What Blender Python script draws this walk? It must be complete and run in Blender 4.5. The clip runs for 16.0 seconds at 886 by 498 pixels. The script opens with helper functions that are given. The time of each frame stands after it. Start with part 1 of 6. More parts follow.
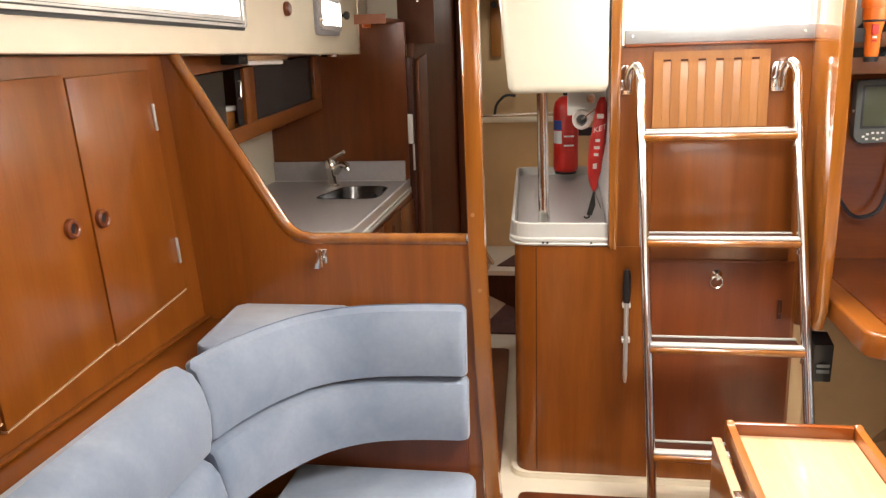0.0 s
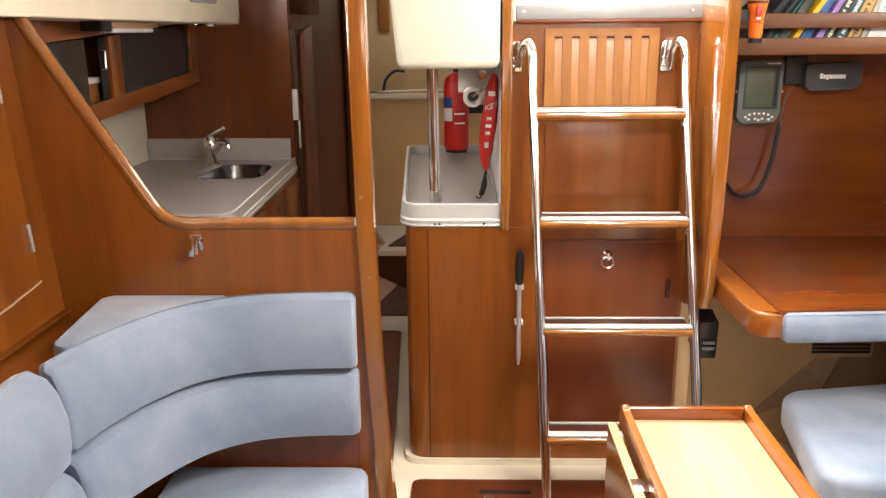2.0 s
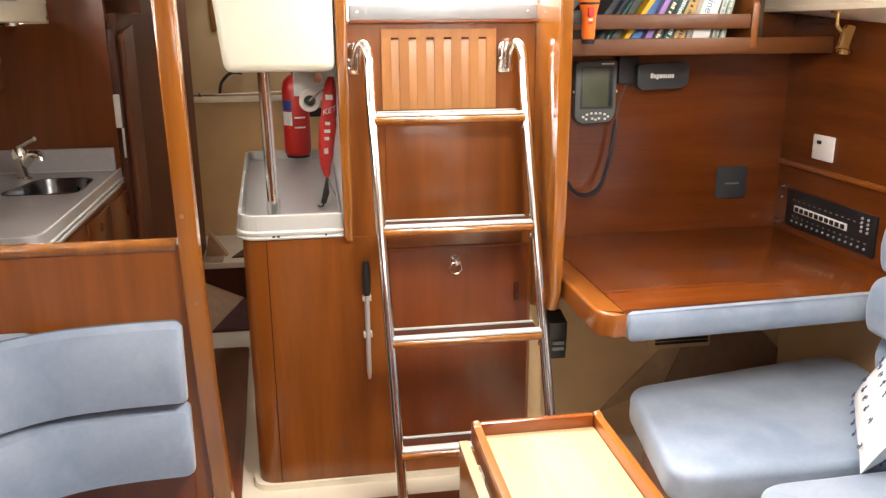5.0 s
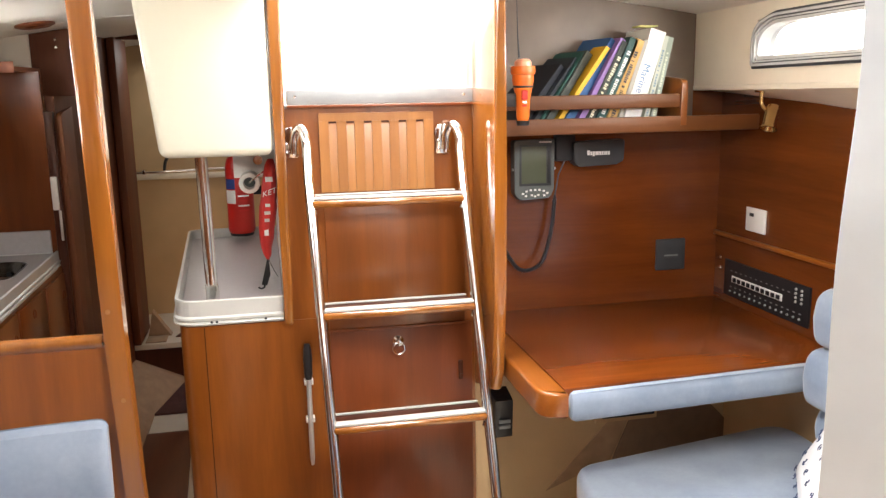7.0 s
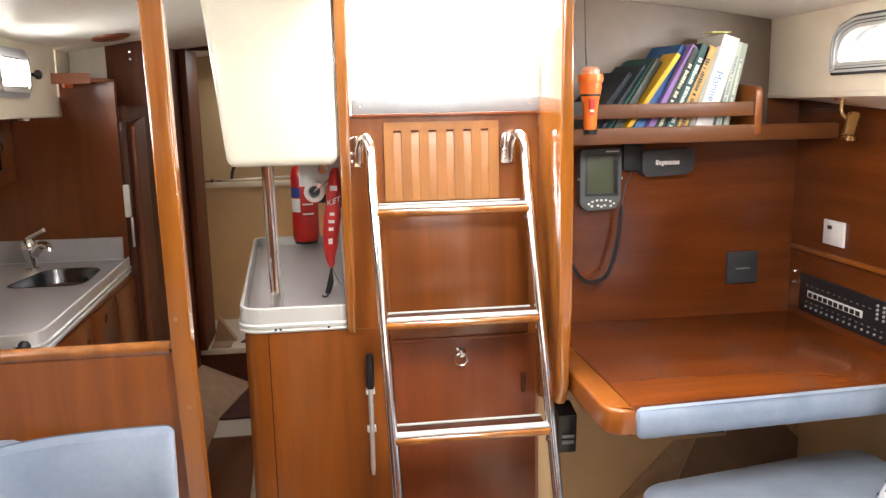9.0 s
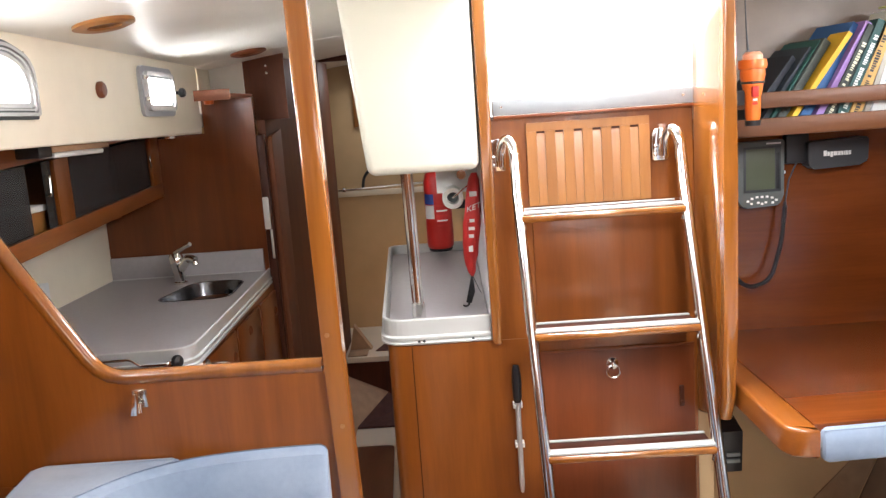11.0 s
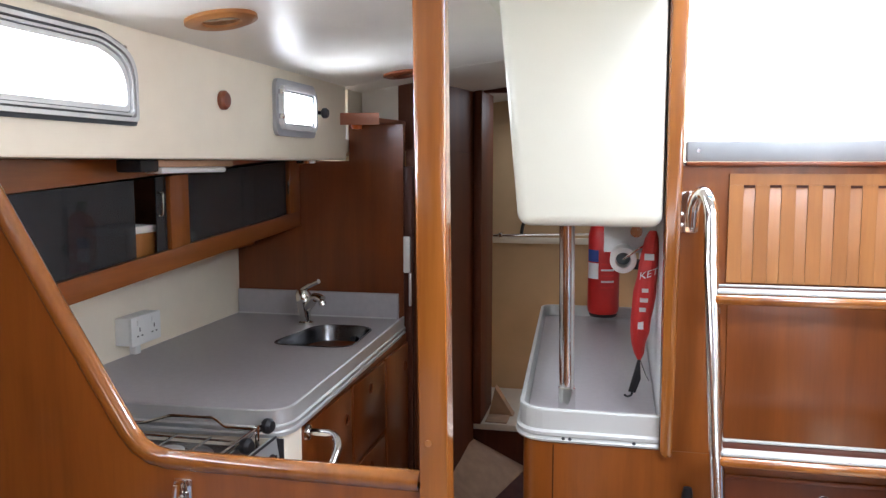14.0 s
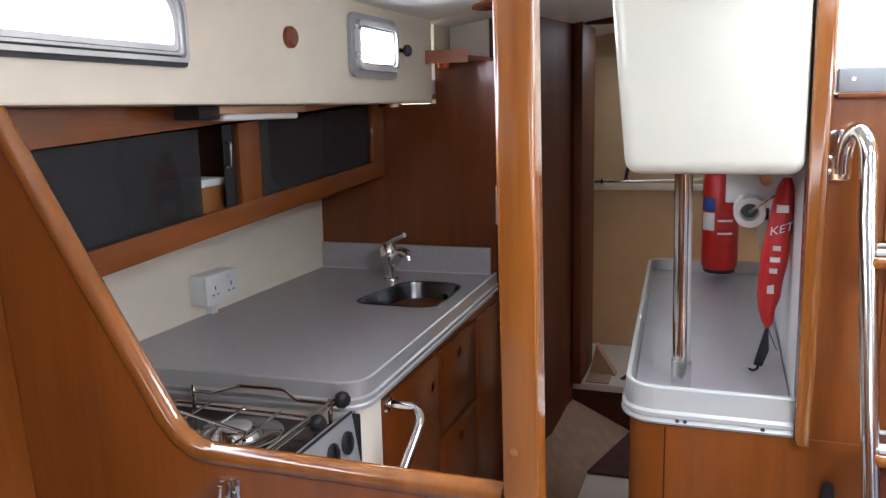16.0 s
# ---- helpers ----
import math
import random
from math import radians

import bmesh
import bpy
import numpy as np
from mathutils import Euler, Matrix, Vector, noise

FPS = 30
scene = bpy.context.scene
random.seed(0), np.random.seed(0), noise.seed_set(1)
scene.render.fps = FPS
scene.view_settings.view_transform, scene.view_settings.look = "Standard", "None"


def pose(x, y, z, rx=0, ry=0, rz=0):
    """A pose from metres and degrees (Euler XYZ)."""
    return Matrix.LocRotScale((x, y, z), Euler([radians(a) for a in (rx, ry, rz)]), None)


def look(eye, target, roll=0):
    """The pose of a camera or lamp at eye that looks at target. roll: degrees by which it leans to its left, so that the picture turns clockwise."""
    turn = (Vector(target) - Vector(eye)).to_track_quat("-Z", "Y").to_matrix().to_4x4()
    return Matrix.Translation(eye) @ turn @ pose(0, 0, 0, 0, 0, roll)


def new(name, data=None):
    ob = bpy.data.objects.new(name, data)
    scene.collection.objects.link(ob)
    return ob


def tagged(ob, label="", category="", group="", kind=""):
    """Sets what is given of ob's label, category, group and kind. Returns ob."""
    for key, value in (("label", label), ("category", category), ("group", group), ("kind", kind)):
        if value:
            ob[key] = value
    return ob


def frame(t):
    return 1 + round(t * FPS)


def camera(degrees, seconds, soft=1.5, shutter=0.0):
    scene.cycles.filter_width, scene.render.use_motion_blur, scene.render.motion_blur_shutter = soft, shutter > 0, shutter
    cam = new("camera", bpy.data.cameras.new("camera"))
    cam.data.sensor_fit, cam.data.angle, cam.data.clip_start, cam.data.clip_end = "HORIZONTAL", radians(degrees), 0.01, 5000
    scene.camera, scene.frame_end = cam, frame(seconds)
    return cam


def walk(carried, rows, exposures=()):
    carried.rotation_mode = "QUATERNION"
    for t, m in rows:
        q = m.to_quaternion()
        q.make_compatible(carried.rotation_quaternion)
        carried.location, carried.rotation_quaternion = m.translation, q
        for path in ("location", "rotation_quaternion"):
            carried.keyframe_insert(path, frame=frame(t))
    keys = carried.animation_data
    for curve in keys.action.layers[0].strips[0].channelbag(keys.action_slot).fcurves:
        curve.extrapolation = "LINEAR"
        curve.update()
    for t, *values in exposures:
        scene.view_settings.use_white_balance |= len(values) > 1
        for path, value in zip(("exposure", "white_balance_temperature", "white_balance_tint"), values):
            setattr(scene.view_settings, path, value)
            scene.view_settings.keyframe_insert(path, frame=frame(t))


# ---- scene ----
cam = camera(57.6, 16.0, soft=1.35)
PATH = [
    (0, (0.03, -0.235, 1.492), (-0.292, 1.685, 1.031), -1.8),
    (0.5, (0.026, -0.206, 1.493), (-0.22, 1.722, 1.02), -1.5),
    (1, (0.028, -0.178, 1.491), (-0.163, 1.753, 1.008), -0.9),
    (1.5, (0.021, -0.152, 1.487), (-0.103, 1.781, 0.987), -0.7),
    (2, (0.022, -0.131, 1.485), (-0.031, 1.799, 0.963), -0.5),
    (2.5, (0.032, -0.11, 1.484), (0.043, 1.818, 0.952), -0.5),
    (3, (0.039, -0.094, 1.483), (0.093, 1.831, 0.943), -0.5),
    (3.5, (0.046, -0.074, 1.488), (0.154, 1.847, 0.941), -0.7),
    (4, (0.053, -0.052, 1.487), (0.24, 1.862, 0.939), -0.8),
    (4.2, (0.056, -0.046, 1.485), (0.268, 1.865, 0.937), -0.8),
    (6.5, (0.108, 0.0, 1.525), (0.506, 1.914, 1.106), -0.5),
    (7, (0.121, -0.014, 1.539), (0.531, 1.907, 1.163), -1.0),
    (7.5, (0.115, -0.004, 1.549), (0.537, 1.919, 1.194), -0.7),
    (8, (0.112, -0.004, 1.555), (0.53, 1.919, 1.198), -0.5),
    (8.5, (0.112, -0.002, 1.541), (0.476, 1.933, 1.188), -0.4),
    (9, (0.117, 0.014, 1.539), (0.38, 1.965, 1.187), -1.2),
    (9.5, (0.072, 0.035, 1.542), (0.265, 1.996, 1.198), -1.5),
    (10, (0.062, 0.05, 1.557), (0.17, 2.016, 1.209), -2.3),
    (12.3, (0.039, 0.319, 1.504), (-0.26, 2.278, 1.238), -4.1),
    (12.5, (0.04, 0.353, 1.511), (-0.322, 2.305, 1.262), -3.8),
    (13, (0.042, 0.432, 1.517), (-0.415, 2.37, 1.331), -3.3),
    (13.5, (0.039, 0.518, 1.504), (-0.392, 2.46, 1.305), 0.5),
    (14, (0.043, 0.598, 1.513), (-0.385, 2.54, 1.301), 0.0),
    (14.5, (0.035, 0.624, 1.52), (-0.499, 2.538, 1.295), 0.1),
    (15, (0.019, 0.665, 1.516), (-0.57, 2.561, 1.276), 0.1),
    (15.5, (0.007, 0.755, 1.511), (-0.621, 2.632, 1.223), -0.2),
    (16, (0.003, 0.833, 1.506), (-0.657, 2.689, 1.161), -1.3),
]
EXPOSURES = [(0.0, 2.2, 7950, 15), (4.0, 2.25, 7850, 15), (7.5, 2.28, 7400, 14), (10.0, 2.38, 7050, 14), (12.5, 2.14, 6350, 13), (16.0, 1.88, 6000, 14)]
walk(cam, [(t, look(eye, target, roll)) for t, eye, target, roll in PATH], EXPOSURES)

# ---- world, sun, exposure ----
world = bpy.data.worlds.new("sky")
scene.world = world
world.use_nodes = True
wn = world.node_tree
sky = wn.nodes.new("ShaderNodeTexSky")
sky.sky_type, sky.sun_disc = "NISHITA", False
sky.sun_elevation, sky.sun_rotation = radians(51), radians(-18)
wn.links.new(sky.outputs[0], wn.nodes["Background"].inputs[0])
wn.nodes["Background"].inputs[1].default_value = 0.15
sun_data = bpy.data.lights.new("sun", "SUN")
sun_data.energy, sun_data.angle, sun_data.color = 2.6, radians(12), (1.0, 0.95, 0.88)
sun = new("sun", sun_data)
sun.matrix_world = look((-0.2, 0.6, 0.78), (0, 0, 0))


def window_lamp(name, eye, target, sx, sy, power, color=(0.9, 0.95, 1.0)):
    d = bpy.data.lights.new(name, "AREA")
    d.shape, d.size, d.size_y, d.energy, d.color = "RECTANGLE", sx, sy, power, color
    ob = new(name, d)
    ob.matrix_world = look(eye, target)
    return ob


window_lamp("companionway_daylight", (0.46, 2.3, 2.25), (0.46, 1.9, 1.0), 0.5, 0.8, 10.5)
window_lamp("saloon_hatch_daylight", (0.66, 0.98, 1.90), (0.62, 0.95, 0.0), 0.5, 0.5, 11.8)
window_lamp("aft_cabin_daylight", (-0.25, 4.6, 1.82), (-0.3, 4.2, 0.3), 0.4, 0.3, 0.45)
window_lamp("port_window_daylight", (-0.98, 1.3, 1.68), (0.2, 1.3, 0.7), 1.4, 0.14, 3.5)
window_lamp("starboard_window_daylight", (1.72, 1.5, 1.68), (-0.4, 1.5, 1.2), 1.2, 0.14, 4.2)
window_lamp("galley_port_daylight", (-0.97, 2.95, 1.67), (-0.2, 3.0, 1.2), 0.2, 0.12, 1.0)
# added fill lamp, out of view, to brighten surfaces that face forward
window_lamp("unseen_forward_fill", (0.3, -1.3, 1.9), (0.3, 0.6, 0.9), 1.2, 0.5, 4)

# ---- materials ----


def material(name, rough=0.5, metal=0.0):
    m = bpy.data.materials.new(name)
    m.use_nodes = True
    b = m.node_tree.nodes["Principled BSDF"]
    b.inputs["Roughness"].default_value, b.inputs["Metallic"].default_value = rough, metal
    return m, m.node_tree, b


def ramp(nt, source, stops):
    r = nt.nodes.new("ShaderNodeValToRGB")
    els = r.color_ramp.elements
    while len(els) < len(stops):
        els.new(0.5)
    for e, (p, c) in zip(els, stops):
        e.position, e.color = p, (*c, 1)
    nt.links.new(source, r.inputs[0])
    return r.outputs[0]


def coords(nt, scale):
    t, mp = nt.nodes.new("ShaderNodeTexCoord"), nt.nodes.new("ShaderNodeMapping")
    mp.inputs["Scale"].default_value = scale
    nt.links.new(t.outputs["Object"], mp.inputs[0])
    return mp.outputs[0]


def noise_tex(nt, scale, size, detail=4.0, distort=0.0):
    n = nt.nodes.new("ShaderNodeTexNoise")
    n.inputs["Scale"].default_value, n.inputs["Detail"].default_value, n.inputs["Distortion"].default_value = size, detail, distort
    nt.links.new(coords(nt, scale), n.inputs["Vector"])
    return n.outputs[0]


def bump(nt, b, height, strength, distance=0.002):
    k = nt.nodes.new("ShaderNodeBump")
    k.inputs["Strength"].default_value, k.inputs["Distance"].default_value = strength, distance
    nt.links.new(height, k.inputs["Height"])
    nt.links.new(k.outputs[0], b.inputs["Normal"])


def mix(nt, a, c, fac, how="MULTIPLY"):
    m = nt.nodes.new("ShaderNodeMix")
    m.data_type, m.blend_type = "RGBA", how
    for sock, v in ((m.inputs[0], fac), (m.inputs[6], a), (m.inputs[7], c)):
        if isinstance(v, (int, float)):
            sock.default_value = v
        elif isinstance(v, tuple):
            sock.default_value = (*v, 1)
        else:
            nt.links.new(v, sock)
    return m.outputs[2]


def wood(name, dark, light, grain, rough=0.28, coat=0.35):
    """Varnished timber; grain: scale of the figure along x, y, z (small along the grain)."""
    m, nt, b = material(name, rough)
    base = ramp(nt, noise_tex(nt, grain, 9, 5, 0.6), [(0.25, dark), (0.75, light)])
    fine = ramp(nt, noise_tex(nt, tuple(g * 7 for g in grain), 14, 3), [(0.3, (0.86, 0.84, 0.82)), (0.6, (1, 1, 1))])
    broad = ramp(nt, noise_tex(nt, (1, 1, 1), 2.3, 2), [(0.3, (0.80, 0.78, 0.75)), (0.7, (1.12, 1.1, 1.08))])
    info = nt.nodes.new("ShaderNodeObjectInfo")
    tone = ramp(nt, info.outputs["Random"], [(0, (0.9, 0.88, 0.86)), (1, (1.08, 1.08, 1.08))])
    col = mix(nt, mix(nt, mix(nt, base, fine, 0.6), broad, 0.8), tone, 0.8)
    nt.links.new(col, b.inputs["Base Color"])
    b.inputs["Coat Weight"].default_value, b.inputs["Coat Roughness"].default_value = coat, 0.12
    bump(nt, b, noise_tex(nt, tuple(g * 7 for g in grain), 12, 3), 0.12, 0.001)
    return m


def plain(name, color, rough=0.5, metal=0.0, vary=0.08, size=6.0, bumps=0.0, fine=200.0):
    m, nt, b = material(name, rough, metal)
    lo, hi = tuple(c * (1 - vary) for c in color), tuple(min(1, c * (1 + vary)) for c in color)
    nt.links.new(ramp(nt, noise_tex(nt, (1, 1, 1), size), [(0.3, lo), (0.7, hi)]), b.inputs["Base Color"])
    if bumps:
        bump(nt, b, noise_tex(nt, (1, 1, 1), fine, 2), bumps, 0.001)
    return m


MAHOG = ((0.185, 0.049, 0.0065), (0.30, 0.090, 0.0135))
wood_v = wood("varnished_mahogany_upright", *MAHOG, (1.6, 1.6, 0.12))
wood_x = wood("varnished_mahogany_across", (0.112, 0.023, 0.0042), (0.205, 0.050, 0.0085), (0.10, 1.3, 1.3), 0.25, 0.45)
wood_deep = wood("deep_red_mahogany", (0.135, 0.032, 0.0055), (0.22, 0.055, 0.009), (1.6, 1.6, 0.12), 0.3, 0.2)
wood_panel = wood("warm_red_casing_mahogany", (0.155, 0.040, 0.0065), (0.245, 0.070, 0.0115), (1.6, 1.6, 0.12), 0.3, 0.3)
wood_y = wood("varnished_mahogany_lengthways", *MAHOG, (1.6, 0.12, 1.6))
wood_trim = wood("glossy_mahogany_trim", (0.19, 0.058, 0.009), (0.34, 0.120, 0.020), (1.6, 1.6, 0.10), 0.14, 0.9)
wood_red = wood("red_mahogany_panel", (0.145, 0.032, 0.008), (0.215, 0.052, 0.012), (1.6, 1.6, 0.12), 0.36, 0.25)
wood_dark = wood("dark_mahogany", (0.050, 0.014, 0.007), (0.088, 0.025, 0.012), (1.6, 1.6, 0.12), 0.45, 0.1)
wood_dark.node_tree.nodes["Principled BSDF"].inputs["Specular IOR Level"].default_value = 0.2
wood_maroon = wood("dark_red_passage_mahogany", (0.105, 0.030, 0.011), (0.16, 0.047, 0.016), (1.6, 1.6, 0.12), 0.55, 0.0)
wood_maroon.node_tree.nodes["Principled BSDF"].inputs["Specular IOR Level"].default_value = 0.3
wood_matte = wood("satin_red_mahogany", (0.14, 0.038, 0.009), (0.20, 0.056, 0.013), (1.6, 1.6, 0.12), 0.6, 0.0)
wood_floor = wood("mahogany_sole_board", (0.13, 0.03, 0.011), (0.21, 0.052, 0.017), (1.6, 0.12, 1.6), 0.35, 0.4)
wood_pale = wood("pale_teak_slat", (0.30, 0.115, 0.026), (0.40, 0.165, 0.042), (1.6, 1.6, 0.12), 0.4, 0.1)
wood_gold = wood("golden_varnished_ply", (0.56, 0.335, 0.185), (0.70, 0.47, 0.30), (1.6, 0.12, 1.6), 0.26, 0.7)
wood_shelf = wood("reddish_shelf_wood", (0.36, 0.12, 0.06), (0.48, 0.20, 0.12), (0.12, 1.6, 1.6), 0.4, 0.1)
wood_rail = wood("worn_brown_shelf_wood", (0.115, 0.036, 0.007), (0.18, 0.058, 0.012), (0.10, 1.3, 1.3), 0.5, 0.08)
hob_steel = plain("dark_brown_hob_steel", (0.07, 0.045, 0.04), 0.16, 0.5, vary=0.3, size=12)
# steel darkened to carry the bowl's shade and dark reflections
sink_steel = plain("shaded_sink_steel", (0.13, 0.13, 0.135), 0.24, 1.0, vary=0.06)
grp = plain("cream_moulding", (0.84, 0.76, 0.61), 0.35, vary=0.04, bumps=0.05, fine=40)
# shade of the shelf recess is put into this brown base colour
shelf_lining = plain("shaded_shelf_lining", (0.175, 0.125, 0.09), 0.38, vary=0.18, size=5, bumps=0.1)
grp_tan = plain("tan_liner", (0.62, 0.43, 0.235), 0.5, vary=0.06, bumps=0.1)
vinyl = plain("white_headlining", (0.80, 0.77, 0.70), 0.42, vary=0.04, size=3, bumps=0.35, fine=60)
white = plain("white_plastic", (0.8, 0.8, 0.77), 0.3, vary=0.02)
box_white = plain("ivory_gloss_plastic", (0.70, 0.685, 0.565), 0.28, vary=0.02)
laminate = plain("grey_laminate", (0.43, 0.41, 0.425), 0.36, vary=0.04, size=60)
alu = plain("brushed_aluminium", (0.66, 0.67, 0.66), 0.35, 0.6, vary=0.05, size=12)
alu_pale = plain("pale_anodised_rim", (0.56, 0.57, 0.54), 0.32, 0.15, vary=0.03)
# base colour lowered to offset the strong companionway light on the sill
sill_alu = plain("darkened_sill_aluminium", (0.29, 0.30, 0.30), 0.5, 0.2, vary=0.1, size=9)
steel = plain("polished_stainless", (0.78, 0.77, 0.74), 0.12, 1.0, vary=0.03)
brass = plain("polished_brass", (0.72, 0.50, 0.22), 0.2, 1.0)
black = plain("black_plastic", (0.015, 0.015, 0.017), 0.4)
grey = plain("grey_plastic", (0.20, 0.22, 0.22), 0.45)
frame_alu = plain("bright_window_frame", (0.74, 0.75, 0.74), 0.25, 0.35)
wood_y_deep = wood("deep_mahogany_lengthways", (0.10, 0.024, 0.005), (0.19, 0.050, 0.010), (1.3, 0.10, 1.3), 0.25, 0.45)
grey_pale = plain("pale_grey_alloy", (0.42, 0.43, 0.46), 0.4, 0.3)
darkgrey = plain("dark_grey_plastic", (0.045, 0.05, 0.055), 0.4)
lcd = plain("olive_lcd", (0.085, 0.10, 0.06), 0.3)
plotter_grey = plain("dark_warm_grey_plastic", (0.10, 0.115, 0.11), 0.5)
red = plain("red_enamel", (0.55, 0.02, 0.015), 0.3)
redcloth = plain("red_cover", (0.62, 0.025, 0.02), 0.5, bumps=0.3, fine=30)
orange = plain("orange_plastic", (0.75, 0.16, 0.02), 0.4)
carpet = plain("beige_carpet", (0.46, 0.31, 0.19), 0.95, vary=0.12, size=20, bumps=0.6)
carpet_dark = plain("brown_carpet", (0.11, 0.045, 0.035), 0.95, vary=0.15, size=30, bumps=0.6)
dark_screen = plain("smoked_acrylic", (0.13, 0.13, 0.135), 0.04, vary=0.1, size=5)
dark_screen.node_tree.nodes["Principled BSDF"].inputs["Transmission Weight"].default_value = 0.75
dark_screen.node_tree.nodes["Principled BSDF"].inputs["IOR"].default_value = 1.25
paper = plain("paper", (0.75, 0.74, 0.70), 0.8)
lining_brown = plain("grey_brown_lining", (0.26, 0.165, 0.105), 0.9, vary=0.1, size=25, bumps=0.4)


def velour():
    m, nt, b = material("blue_grey_velour", 0.9)
    big = ramp(nt, noise_tex(nt, (1, 1, 1), 5, 4, 0.4), [(0.3, (0.175, 0.228, 0.305)), (0.7, (0.285, 0.342, 0.42))])
    wear = ramp(nt, noise_tex(nt, (1, 1, 1), 90, 2), [(0.3, (0.94, 0.94, 0.94)), (0.7, (1.03, 1.03, 1.03))])
    nt.links.new(mix(nt, big, wear, 0.7), b.inputs["Base Color"])
    b.inputs["Sheen Weight"].default_value, b.inputs["Sheen Roughness"].default_value = 0.5, 0.4
    bump(nt, b, noise_tex(nt, (1, 1, 1), 450, 2), 0.25, 0.001)
    return m


cloth = velour()


def clear_glass():
    m, nt, b = material("window_glass", 0.02)
    b.inputs["Transmission Weight"].default_value, b.inputs["IOR"].default_value = 1.0, 1.1
    return m


glass = clear_glass()


def frosted_pane():
    m, nt, b = material("frosted_pane", 0.35)
    b.inputs["Base Color"].default_value = (0.95, 0.97, 1.0, 1)
    b.inputs["Transmission Weight"].default_value, b.inputs["IOR"].default_value = 1.0, 1.1
    return m


frosted = frosted_pane()

# ---- building helpers ----


def thing(name, at, label="", category="", group="", kind=""):
    ob = new(name)
    ob.location, ob.empty_display_size = at, 0.05
    return tagged(ob, label, category, group, kind)


def origin(ob):
    p = Vector((0, 0, 0))
    while ob is not None:
        p, ob = p + ob.location, ob.parent
    return p


def part(name, bm, mat, parent=None, label="", category="", group="", kind="", smooth=True):
    """Links bm, drawn in the place's metres, as one mesh under parent."""
    if parent is not None:
        bmesh.ops.translate(bm, verts=bm.verts, vec=-origin(parent))
    bmesh.ops.recalc_face_normals(bm, faces=bm.faces)
    me = bpy.data.meshes.new(name)
    bm.to_mesh(me)
    bm.free()
    me.materials.append(mat)
    if smooth:
        me.polygons.foreach_set("use_smooth", [True] * len(me.polygons))
        me.set_sharp_from_angle(angle=radians(35))
    ob = new(name, me)
    ob.parent = parent
    return tagged(ob, label, category, group, kind)


def solid(x0, x1, y0, y1, z0, z1, r=0.0, seg=2, bm=None):
    """A block with edges rounded to r."""
    bm = bm or bmesh.new()
    m = Matrix.Translation(((x0 + x1) / 2, (y0 + y1) / 2, (z0 + z1) / 2)) @ Matrix.Diagonal((x1 - x0, y1 - y0, z1 - z0, 1))
    made = bmesh.ops.create_cube(bm, size=1, matrix=m)["verts"]
    if r:
        es = list({e for v in made for e in v.link_edges})
        bmesh.ops.bevel(bm, geom=es, offset=r, segments=seg, profile=0.5, affect="EDGES")
    return bm


def prism(pts, axis, lo, hi, r=0.0, bm=None, seg=2):
    """A polygon given in the other two axes, thickened along axis from lo to hi."""
    bm = bm or bmesh.new()

    def at(p, d):
        q = list(p)
        q.insert("xyz".index(axis), d)
        return q

    a, b = [bm.verts.new(at(p, lo)) for p in pts], [bm.verts.new(at(p, hi)) for p in pts]
    faces = [bm.faces.new(a), bm.faces.new(b[::-1])]
    for i in range(len(pts)):
        j = (i + 1) % len(pts)
        bm.faces.new((a[i], b[i], b[j], a[j]))
    if r:
        es = list({e for f in faces for e in f.edges})
        bmesh.ops.bevel(bm, geom=es, offset=r, segments=seg, profile=0.5, affect="EDGES")
    return bm


def rounded(pts, radii, n=5):
    """The polygon with its corners rounded; radii: one for each corner."""
    out = []
    for i, p in enumerate(pts):
        r = radii[i] if isinstance(radii, (list, tuple)) else radii
        p = Vector(p)
        a, b = (Vector(pts[i - 1]) - p).normalized(), (Vector(pts[(i + 1) % len(pts)]) - p).normalized()
        if not r:
            out.append(tuple(p))
            continue
        half = math.acos(max(-1, min(1, a.dot(b)))) / 2
        d = r / math.tan(half)
        s, e, ctrl = p + a * d, p + b * d, p
        for k in range(n + 1):
            t = k / n
            q = s * (1 - t) ** 2 + ctrl * 2 * t * (1 - t) + e * t * t
            out.append(tuple(q))
    return out


def tube(points, r, n=10, bm=None, closed=False, caps=True):
    """A round bar along points."""
    bm = bm or bmesh.new()
    ps = [Vector(p) for p in points]
    rings, ref = [], None
    count = len(ps)
    for i, p in enumerate(ps):
        a, b = (ps[i - 1], ps[(i + 1) % count]) if closed else (ps[max(i - 1, 0)], ps[min(i + 1, count - 1)])
        d = (b - a).normalized()
        if ref is None:
            ref = d.orthogonal().normalized()
        ref = (ref - d * ref.dot(d)).normalized()
        side = d.cross(ref)
        rr = r[i] if isinstance(r, (list, tuple)) else r
        rings.append([bm.verts.new(p + (ref * math.cos(q) + side * math.sin(q)) * rr) for q in [2 * math.pi * k / n for k in range(n)]])
    pairs = list(zip(rings, rings[1:])) + ([(rings[-1], rings[0])] if closed else [])
    for u, v in pairs:
        for k in range(n):
            bm.faces.new((u[k], u[(k + 1) % n], v[(k + 1) % n], v[k]))
    if caps and not closed:
        bm.faces.new(rings[0][::-1])
        bm.faces.new(rings[-1])
    return bm


def arc(points, r, n=6):
    """A line in space with its inner corners rounded to r."""
    ps, out = [Vector(p) for p in points], []
    for i, p in enumerate(ps):
        if i in (0, len(ps) - 1):
            out.append(p)
            continue
        a, b = ps[i - 1] - p, ps[i + 1] - p
        d = min(r, a.length / 2.01, b.length / 2.01)
        s, e = p + a.normalized() * d, p + b.normalized() * d
        out += [s * (1 - t) ** 2 + p * 2 * t * (1 - t) + e * t * t for t in [k / n for k in range(n + 1)]]
    return out


